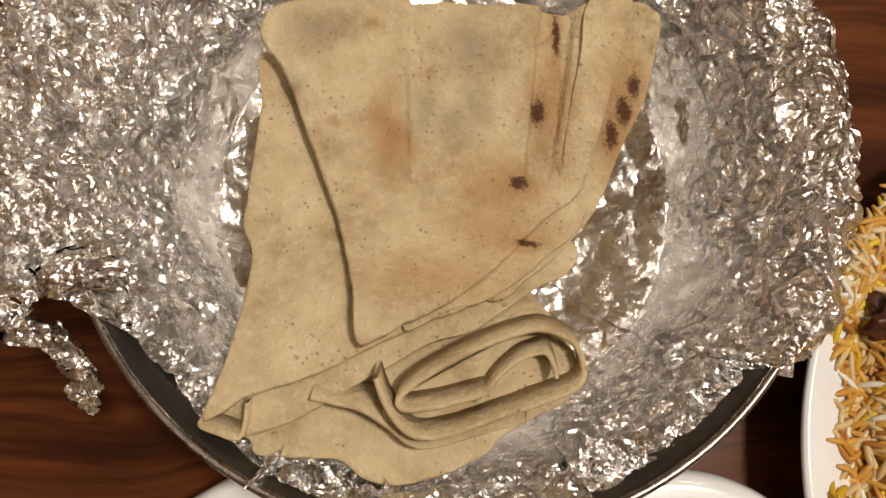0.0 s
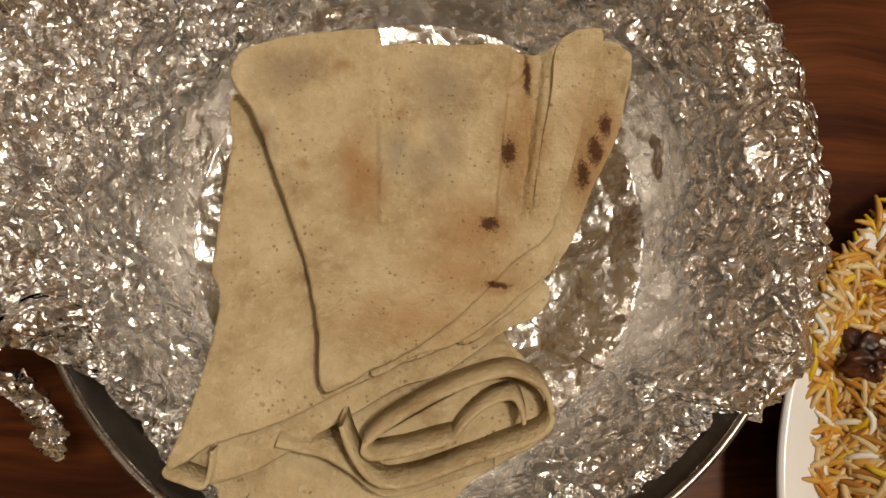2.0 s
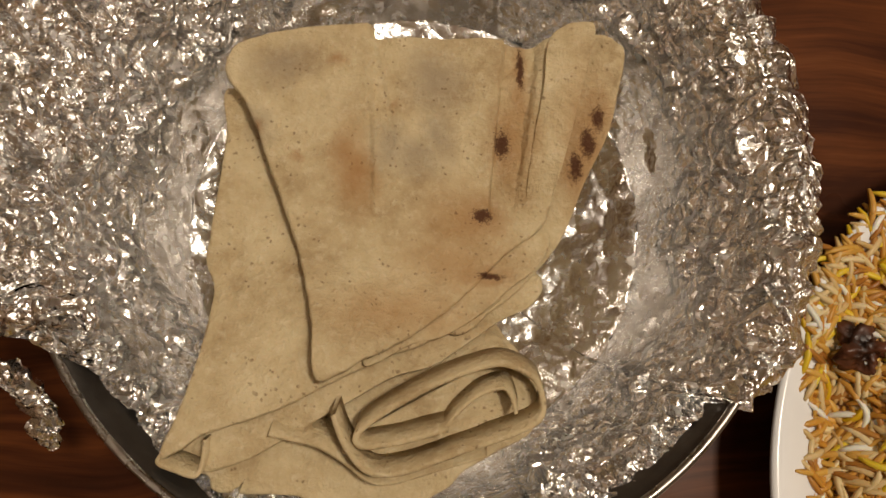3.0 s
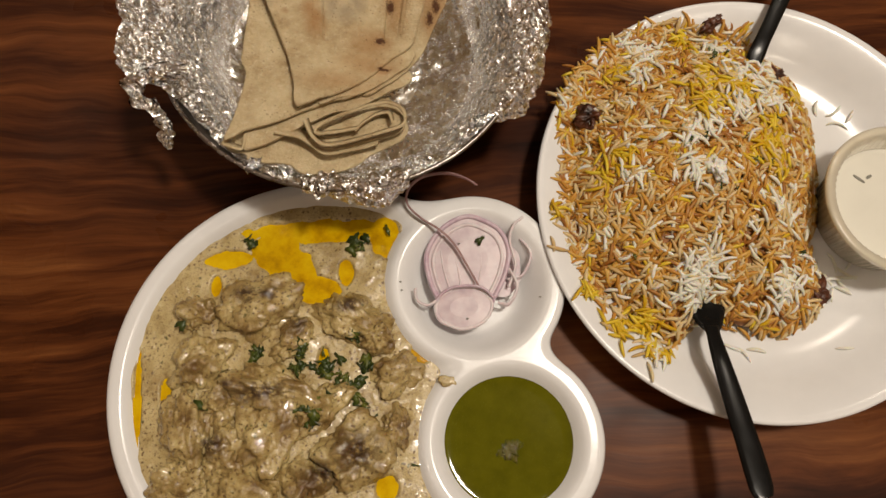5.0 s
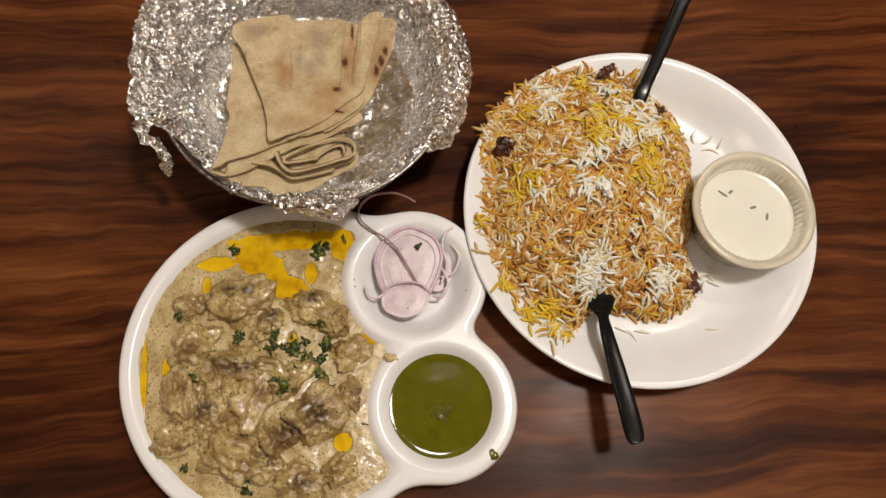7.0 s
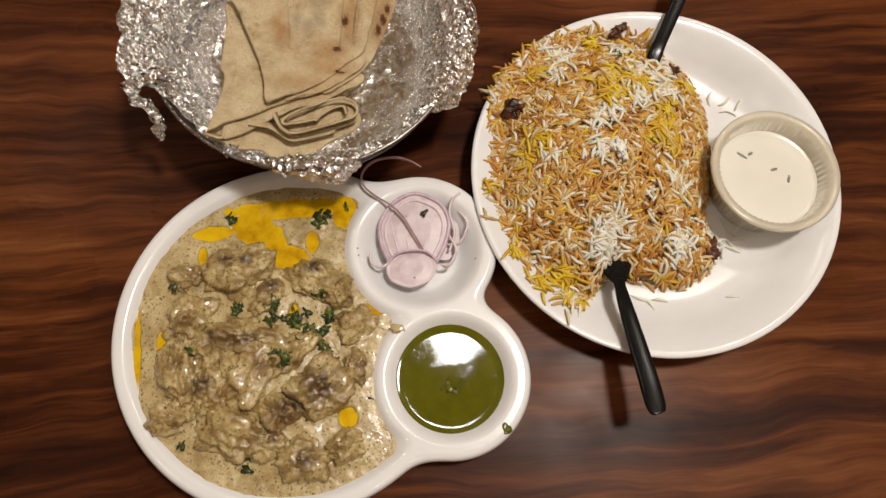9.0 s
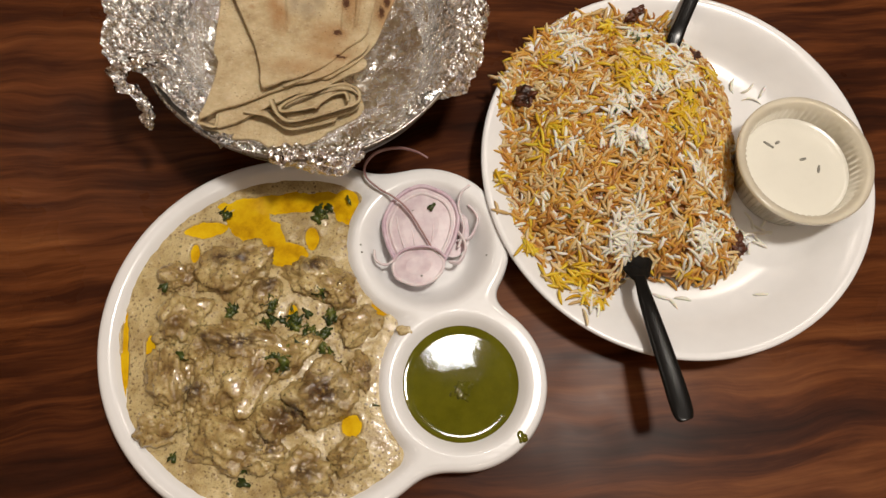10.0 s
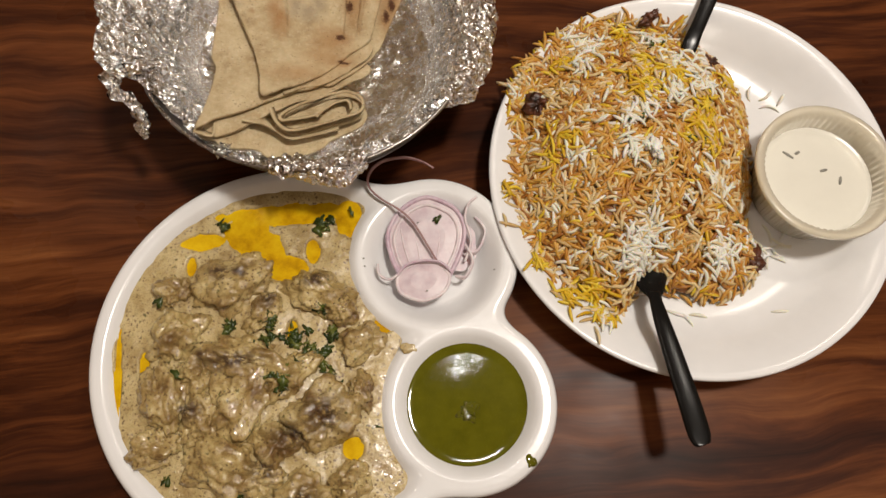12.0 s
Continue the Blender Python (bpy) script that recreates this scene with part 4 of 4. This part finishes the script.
# ---- the rice heap ----
MC = (0.243, 0.0)
MOUND = [(0.164, 0.056), (0.207, 0.091), (0.258, 0.103), (0.300, 0.093), (0.326, 0.060), (0.331, 0.021), (0.328, -0.012), (0.314, -0.052), (0.317, -0.091), (0.293, -0.106), (0.266, -0.103), (0.240, -0.090), (0.220, -0.112), (0.189, -0.094), (0.166, -0.066), (0.157, -0.023), (0.163, 0.013)]
MANG = sorted((math.atan2(y - MC[1], x - MC[0]), math.hypot(x - MC[0], y - MC[1])) for x, y in MOUND)


def mound_radius(a):
    m = [(MANG[-1][0] - 2 * math.pi, MANG[-1][1])] + MANG + [(MANG[0][0] + 2 * math.pi, MANG[0][1])]
    for (a0, r0), (a1, r1) in zip(m, m[1:]):
        if a0 <= a <= a1:
            return r0 + (r1 - r0) * (a - a0) / (a1 - a0)
    return 0.09


def plate_floor(x, y):
    r = math.hypot(x - PC[0], y - PC[1])
    return float(np.interp(r, [p[0] for p in profile[:10]], [p[1] for p in profile[:10]]))


def heap(x, y):
    r = math.hypot(x - MC[0], y - MC[1]) / mound_radius(math.atan2(y - MC[1], x - MC[0]))
    f = plate_floor(x, y)
    if r >= 1:
        return f
    top = 0.0055 + 0.042 * (1 - r * r) ** 0.8 + 0.0035 * noise.noise(Vector((x * 45, y * 45, 2))) * (1 - r)
    return max(f + 0.002 * (1 - r), top)


def mound_mesh():
    seg, rings = 120, 40
    verts, faces = [(MC[0], MC[1], heap(*MC) - 0.002)], []
    for i in range(seg):
        a = -math.pi + 2 * math.pi * i / seg
        R = mound_radius(a) * 0.95
        for j in range(1, rings + 1):
            f = j / rings
            x, y = MC[0] + R * f * math.cos(a), MC[1] + R * f * math.sin(a)
            verts.append((x, y, heap(x, y) - 0.002 + 0.0008 * noise.noise(Vector((x * 300, y * 300, 0)))))
    for i in range(seg):
        n = (i + 1) % seg
        faces.append((0, 1 + i * rings, 1 + n * rings))
        for j in range(rings - 1):
            faces.append((1 + i * rings + j, 1 + i * rings + j + 1, 1 + n * rings + j + 1, 1 + n * rings + j))
    return verts, faces


tagged(new("rice_bed", mesh_of("rice_bed", *mound_mesh(), MASALA)), "brown masala coated rice packed under the loose grains", "rice", kind="stuff")

WHITE_AT = [(0.219, 0.078, 0.012, 1), (0.213, 0.059, 0.010, 0.7), (0.236, 0.012, 0.011, 1), (0.246, 0.020, 0.008, 0.8), (0.234, -0.010, 0.008, 1), (0.234, -0.076, 0.016, 1.1), (0.240, -0.062, 0.012, 1), (0.289, -0.033, 0.013, 0.9), (0.286, -0.077, 0.014, 0.9), (0.291, 0.039, 0.014, 0.9), (0.275, 0.055, 0.013, 0.7), (0.316, -0.068, 0.010, 0.7), (0.299, 0.063, 0.009, 0.7), (0.205, -0.110, 0.010, 0.6), (0.266, 0.030, 0.013, 0.6), (0.200, -0.010, 0.012, 0.35), (0.265, 0.078, 0.010, 0.4)]
YELLOW_AT = [(0.202, 0.063, 0.010), (0.249, 0.089, 0.009), (0.270, 0.046, 0.015), (0.251, 0.050, 0.014), (0.195, 0.005, 0.010), (0.185, -0.009, 0.008), (0.282, 0.003, 0.012), (0.289, -0.007, 0.008), (0.157, -0.026, 0.006), (0.170, -0.074, 0.007), (0.203, -0.092, 0.011), (0.186, -0.096, 0.009), (0.207, -0.108, 0.010), (0.316, 0.046, 0.010), (0.250, 0.030, 0.010), (0.290, 0.020, 0.010)]


def grains():
    rnd = np.random.RandomState(7)
    sides, rings = 5, 6
    spots_in = []
    for k in range(5600):
        a, f = rnd.uniform(-math.pi, math.pi), math.sqrt(rnd.uniform(0, 1))
        R = mound_radius(a) * (0.965 + 0.025 * rnd.normal())
        spots_in.append((MC[0] + R * f * math.cos(a), MC[1] + R * f * math.sin(a), None))
    for x, y, r, dens in WHITE_AT:
        for k in range(int(66 * dens * (r / 0.013) ** 2)):
            q, t = r * 0.62 * abs(rnd.normal()), rnd.uniform(0, 6.283)
            spots_in.append((x + q * math.cos(t), y + q * math.sin(t), 3))
    for x, y, r in YELLOW_AT:
        for k in range(int(34 * (r / 0.011) ** 2)):
            q, t = r * 0.65 * abs(rnd.normal()), rnd.uniform(0, 6.283)
            spots_in.append((x + q * math.cos(t), y + q * math.sin(t), 4))
    # strays on the bare plate
    for x, y in ((0.324, -0.114), (0.258, -0.110), (0.264, -0.114), (0.358, 0.036), (0.350, 0.032), (0.338, 0.044), (0.333, -0.078), (0.337, -0.070), (0.272, -0.112), (0.330, -0.060), (0.151, -0.046), (0.154, -0.049), (0.345, -0.052), (0.341, -0.060), (0.337, -0.068), (0.332, -0.074), (0.349, 0.040)):
        spots_in.append((x, y, 5))
    verts, faces, mats = [], [], []
    for x, y, kind in spots_in:
        z = heap(x, y)
        e = 0.003
        gx, gy = (heap(x + e, y) - heap(x - e, y)) / (2 * e), (heap(x, y + e) - heap(x, y - e)) / (2 * e)
        yaw = rnd.uniform(0, 2 * math.pi)
        ln = rnd.uniform(0.0090, 0.0150)
        wd = rnd.uniform(0.00105, 0.00135)
        bendy = rnd.normal(0, 0.14)
        curve = rnd.normal(0, 0.09)
        if kind is None:
            u = rnd.uniform()
            patch = noise.noise(Vector((x * 38, y * 38, 9)))
            u += 0.16 * step(-0.03, 0.06, y) * step(0.19, 0.23, x) * rnd.uniform()
            m = 0 if u < 0.40 else 1 if u < 0.54 + 0.24 * patch else 2 if u < 0.88 else 3 if u < 0.95 else 4
            lift = rnd.uniform(-0.0012, 0.0016)
        elif kind == 5:
            m, lift, bendy = (2 if x < 0.2 else 3), 0.0012, 0
        else:
            m, lift = (3 if kind == 3 else 4), rnd.uniform(0.0008, 0.0040)
            if rnd.uniform() < 0.2:
                m = 2
        d = Vector((math.cos(yaw), math.sin(yaw), max(-0.7, min(0.7, gx * math.cos(yaw) + gy * math.sin(yaw))) + bendy)).normalized()
        side = d.cross(Vector((0, 0, 1))).normalized()
        up = side.cross(d)
        base = len(verts)
        c = Vector((x, y, z + lift))
        for i in range(rings):
            t = i / (rings - 1) * 2 - 1
            r = wd * (0.35 + 0.65 * math.sqrt(max(0, 1 - t * t * 0.98)))
            p = c + d * (t * ln / 2) + side * (curve * ln * (t * t - 0.3)) - up * (0.09 * ln * t * t)
            for s in range(sides):
                g = 2 * math.pi * s / sides
                verts.append(p + side * (r * math.cos(g)) + up * (r * math.sin(g)))
        for i in range(rings - 1):
            for s in range(sides):
                q = (s + 1) % sides
                faces.append((base + i * sides + s, base + i * sides + q, base + (i + 1) * sides + q, base + (i + 1) * sides + s))
        faces.append(tuple(base + s for s in range(sides))[::-1])
        faces.append(tuple(base + (rings - 1) * sides + s for s in range(sides)))
        mats += [m] * (sides * (rings - 1) + 2)
    me = mesh_of("rice_grains", verts, faces, [RICE_TAN, RICE_BROWN, RICE_PALE, RICE_WHITE, RICE_YELLOW])
    me.polygons.foreach_set("material_index", mats)
    return me


tagged(new("rice_grains", grains()), "heaped long-grain spiced rice with white and saffron-yellow grains", "rice", kind="stuff")
for i, (x, y, rx, ry, h) in enumerate(((0.183, 0.034, 0.011, 0.009, 0.000), (0.246, -0.012, 0.006, 0.010, 0.003), (0.270, 0.099, 0.012, 0.005, 0.001), (0.303, 0.060, 0.009, 0.008, -0.002), (0.312, -0.080, 0.010, 0.008, -0.001))):
    white = i == 1
    me = mesh_of("fried_piece" if not white else "rice_clump", *lump((x, y, heap(x, y) + h), (rx * 0.85, ry * 0.85, 0.0042), 11 + i, 0.75, 4, 0.3 * i, 0.5), RICE_WHITE if white else CHAR)
    tagged(new("rice_clump" if white else "chicken_piece", me), "white clump of sticky rice on the heap" if white else "dark fried chicken piece half buried in the rice", "rice" if white else "chicken")

# ---- curd cup ----
QC = (0.3590, -0.0310)
cup = thing("curd_cup", (QC[0], QC[1], 0.0056), "ribbed translucent plastic cup of white curd on the rice plate", "cup")
wall = [(0.0, 0.0066), (0.0325, 0.0066), (0.0345, 0.0075), (0.0385, 0.0330), (0.0395, 0.0385), (0.0405, 0.0388), (0.0408, 0.0408), (0.0450, 0.0412), (0.0462, 0.0405), (0.0462, 0.0385), (0.0455, 0.0380), (0.0418, 0.0382), (0.0400, 0.0330), (0.0358, 0.0070), (0.0335, 0.0057), (0.0, 0.0057)]
part("cup_wall", mesh_of("cup_wall", *revolve(wall, (QC[0], QC[1], 0), 240, lambda i, j: 0 if j not in (3, 4, 12) else (1 if i % 4 < 2 else -1) * (0.0009 if j == 12 else 0.0004)), CUP), cup)
curd = part("curd", mesh_of("curd", *revolve([(0.0, 0.0068), (0.0340, 0.0076), (0.0372, 0.0262), (0.0366, 0.0258), (0.034, 0.0256), (0.0, 0.0256)], (QC[0], QC[1], 0), 96), CURD), cup, "smooth white thin curd")
HERB_DARK = plain_mat("soaked_herb", (0.27, 0.26, 0.22), 0.4, mottling=0.25, scale=200)
for x, y, a, ln in ((0.3445, -0.0125, -0.7, 0.008), (0.3510, -0.0115, 0.5, 0.004), (0.3660, -0.0250, 0.2, 0.005), (0.3755, -0.0330, 1.2, 0.006)):
    pts = [(x + math.cos(a) * ln * t, y + math.sin(a) * ln * t, 0.02565) for t in (-0.5, 0, 0.5)]
    part("herb_fleck", mesh_of("herb_fleck", *tube(pts, [0.0007, 0.0011, 0.0007], 6, 0.4), HERB_DARK), curd)


# ---- fork and spoon ----
def handle_bar(points, widths, thick, n=60):
    line = smooth_line(points, n)
    ws = np.interp(np.linspace(0, 1, n), np.linspace(0, 1, len(widths)), widths)
    verts, faces = [], []
    for i in range(n):
        d = Vector(line[min(i + 1, n - 1)] - line[max(i - 1, 0)]).normalized()
        side = d.cross(Vector((0, 0, 1))).normalized()
        up = side.cross(d)
        w, p = ws[i] / 2, Vector(line[i])
        for sx, sz in ((-1, 0.1), (-0.93, 0.75), (-0.55, 0.92), (0, 1.0), (0.55, 0.92), (0.93, 0.75), (1, 0.1), (0.8, -0.6), (-0.8, -0.6)):
            verts.append(p + side * (w * sx) + up * (thick / 2 * sz))
    for i in range(n - 1):
        for s in range(9):
            t = (s + 1) % 9
            faces.append((i * 9 + s, i * 9 + t, (i + 1) * 9 + t, (i + 1) * 9 + s))
    faces += [tuple(range(9))[::-1], tuple((n - 1) * 9 + s for s in range(9))]
    return verts, faces


fork = thing("plastic_fork", (0.240, -0.110, 0.02), "black plastic fork stuck in the rice, handle over the plate rim", "fork")
part("handle", mesh_of("handle", *handle_bar([(0.2393, -0.099, 0.0245), (0.2388, -0.108, 0.0280), (0.2390, -0.120, 0.032), (0.2405, -0.140, 0.0365), (0.2425, -0.165, 0.042), (0.2435, -0.180, 0.045), (0.2440, -0.1905, 0.047), (0.2442, -0.1925, 0.0474)], [0.0090, 0.0080, 0.0092, 0.0105, 0.0118, 0.0128, 0.0135, 0.0138, 0.0132, 0.0095, 0.004], 0.0036), BLACK), fork)
fork_head = part("fork_head", mesh_of("fork_head", *handle_bar([(0.2405, -0.066, 0.016), (0.2402, -0.078, 0.0165), (0.2398, -0.089, 0.0195), (0.2393, -0.1010, 0.0250)], [0.024, 0.026, 0.023, 0.0100], 0.0026), BLACK), fork)
for k in range(4):
    o = (k - 1.5) * 0.0062
    part("tine", mesh_of("tine", *tube([(0.2405 + o, -0.068, 0.016), (0.2408 + o, -0.052, 0.016), (0.2412 + o, -0.034, 0.018)], [0.0018, 0.0016, 0.0007], 6), BLACK), fork_head)

spoon = thing("plastic_spoon", (0.297, 0.075, 0.03), "black plastic spoon stuck in the rice, handle pointing away", "spoon")
part("handle", mesh_of("handle", *handle_bar([(0.2900, 0.068, 0.0285), (0.2945, 0.077, 0.0315), (0.3030, 0.092, 0.034), (0.3150, 0.114, 0.037), (0.3300, 0.142, 0.041), (0.3450, 0.170, 0.045), (0.3520, 0.183, 0.047)], [0.0105, 0.0110, 0.0098, 0.0098, 0.0105, 0.0112, 0.0120, 0.0125, 0.010, 0.004], 0.0036), BLACK), spoon)
part("spoon_bowl", mesh_of("spoon_bowl", *lump((0.2800, 0.050, 0.0260), (0.014, 0.022, 0.0035), 2, 0.02, 3, -0.45), BLACK), spoon)


# ---- coriander ----
def leaf_mesh(seed, long=False):
    rnd = random.Random(seed)
    n = 26
    verts, faces = [(0, 0, 0.0004)], []
    lobes = rnd.choice((3, 5))
    for i in range(n):
        a = 2 * math.pi * i / n
        r = (0.42 + 0.58 * abs(math.cos(a * lobes / 2))) * (1 + rnd.uniform(-0.22, 0.22))
        x, y = r * math.cos(a), r * math.sin(a) * (0.26 if long else 0.62)
        verts.append((x * 0.0042, y * 0.0042, 0.0009 * math.sin(a * 2 + seed) + 0.0005 * rnd.uniform(-1, 1)))
    for i in range(n):
        faces.append((0, 1 + i, 1 + (i + 1) % n))
    low = len(verts)
    verts += [(x * 0.96, y * 0.96, z - 0.00025) for x, y, z in verts[:low]]
    for i in range(n):
        k = (i + 1) % n
        faces += [(low, low + 1 + k, low + 1 + i), (1 + i, low + 1 + i, low + 1 + k, 1 + k)]
    return mesh_of("coriander_leaf", verts, faces, LEAF)


LEAVES = [leaf_mesh(s, s % 2 == 0) for s in range(7)]
rnd = random.Random(5)
CURRY_HERBS = [(0.007, -0.131, 13, 0.005), (0.029, -0.122, 14, 0.007), (0.018, -0.111, 7, 0.006), (0.040, -0.110, 4, 0.003), (0.003, -0.101, 5, 0.004), (0.001, -0.112, 5, 0.004), (-0.021, -0.103, 4, 0.003), (-0.027, -0.037, 4, 0.003), (0.036, -0.039, 6, 0.004), (-0.062, -0.083, 2, 0.002), (-0.051, -0.129, 1, 0.001), (-0.059, -0.187, 2, 0.003), (0.033, -0.095, 4, 0.003), (0.054, -0.031, 2, 0.002), (0.064, -0.167, 1, 0.001), (-0.014, -0.197, 3, 0.006), (0.037, -0.135, 4, 0.007), (0.010, -0.142, 3, 0.004)]
RICE_HERBS = [(0.244, -0.027, 5, 0.008), (0.277, -0.010, 6, 0.009), (0.262, 0.070, 5, 0.008), (0.283, 0.024, 4, 0.007), (0.199, -0.056, 2, 0.004), (0.238, 0.008, 3, 0.005), (0.206, 0.012, 2, 0.004), (0.297, -0.060, 2, 0.004), (0.268, 0.008, 3, 0.008), (0.240, -0.070, 2, 0.008)]
for spots_list, surface, rise, who in ((CURRY_HERBS, sauce_height, 0.0045, "chopped coriander leaf wilted on the curry"), (RICE_HERBS, heap, 0.0040, "chopped coriander leaf among the rice grains")):
    for x, y, count, spread in spots_list:
        for _ in range(count * 2 if surface is sauce_height and count > 2 else count):
            px, py = x + rnd.gauss(0, spread * 0.6), y + rnd.gauss(0, spread * 0.6)
            ob = new("coriander_leaf", rnd.choice(LEAVES))
            size = rnd.uniform(0.5, 1.2) if surface is sauce_height else rnd.uniform(0.3, 0.7)
            z = surface(px, py) + (rise if surface is heap else 0.0012)
            if surface is sauce_height:
                for a, c, b, d, _ in PIECES:
                    out = ((px - a) / (b * 1.25)) ** 2 + ((py - c) / (d * 1.25)) ** 2
                    z = max(z, sauce_level(px, py) + 0.0015 + (0.0045 + 0.16 * (b + d)) * math.sqrt(max(0.0, 1 - out)))
            ob.matrix_basis = pose(px, py, z, rnd.uniform(-22, 22), rnd.uniform(-22, 22), rnd.uniform(0, 360)) @ Matrix.Diagonal((size, size, size, 1))
            tagged(ob, who, "herb", "coriander leaves")

ob = new("coriander_leaf", LEAVES[1])
ob.matrix_basis = pose(0.1085, -0.0405, 0.0225, 8, -6, 40) @ Matrix.Diagonal((0.9, 0.9, 0.9, 1))
tagged(ob, "dark coriander leaf scrap lying on sliced onion", "herb")
tagged(new("sauce_drop", mesh_of("sauce_drop", *lump((0.0848, -0.1225, 0.0243), (0.0050, 0.0030, 0.0009), 21, 0.5, 3), SAUCE)), "smear of cream sauce on the white plate rim", "sauce drop")
for x, y in ((0.0605, -0.0640), (0.0610, -0.0690), (0.1420, -0.0760), (0.0985, -0.0870), (0.0960, -0.0420)):
    z = plate_top(x, y) + 0.0003 if abs(x - 0.1) > 0.02 else 0.0222
    tagged(new("pepper_speck", mesh_of("pepper_speck", *lump((x, y, z), (0.0007, 0.0005, 0.0004), x * 900, 0.4, 2), HERB_DARK)), "tiny dark spice speck on the white plate", "spice speck", "spice specks")
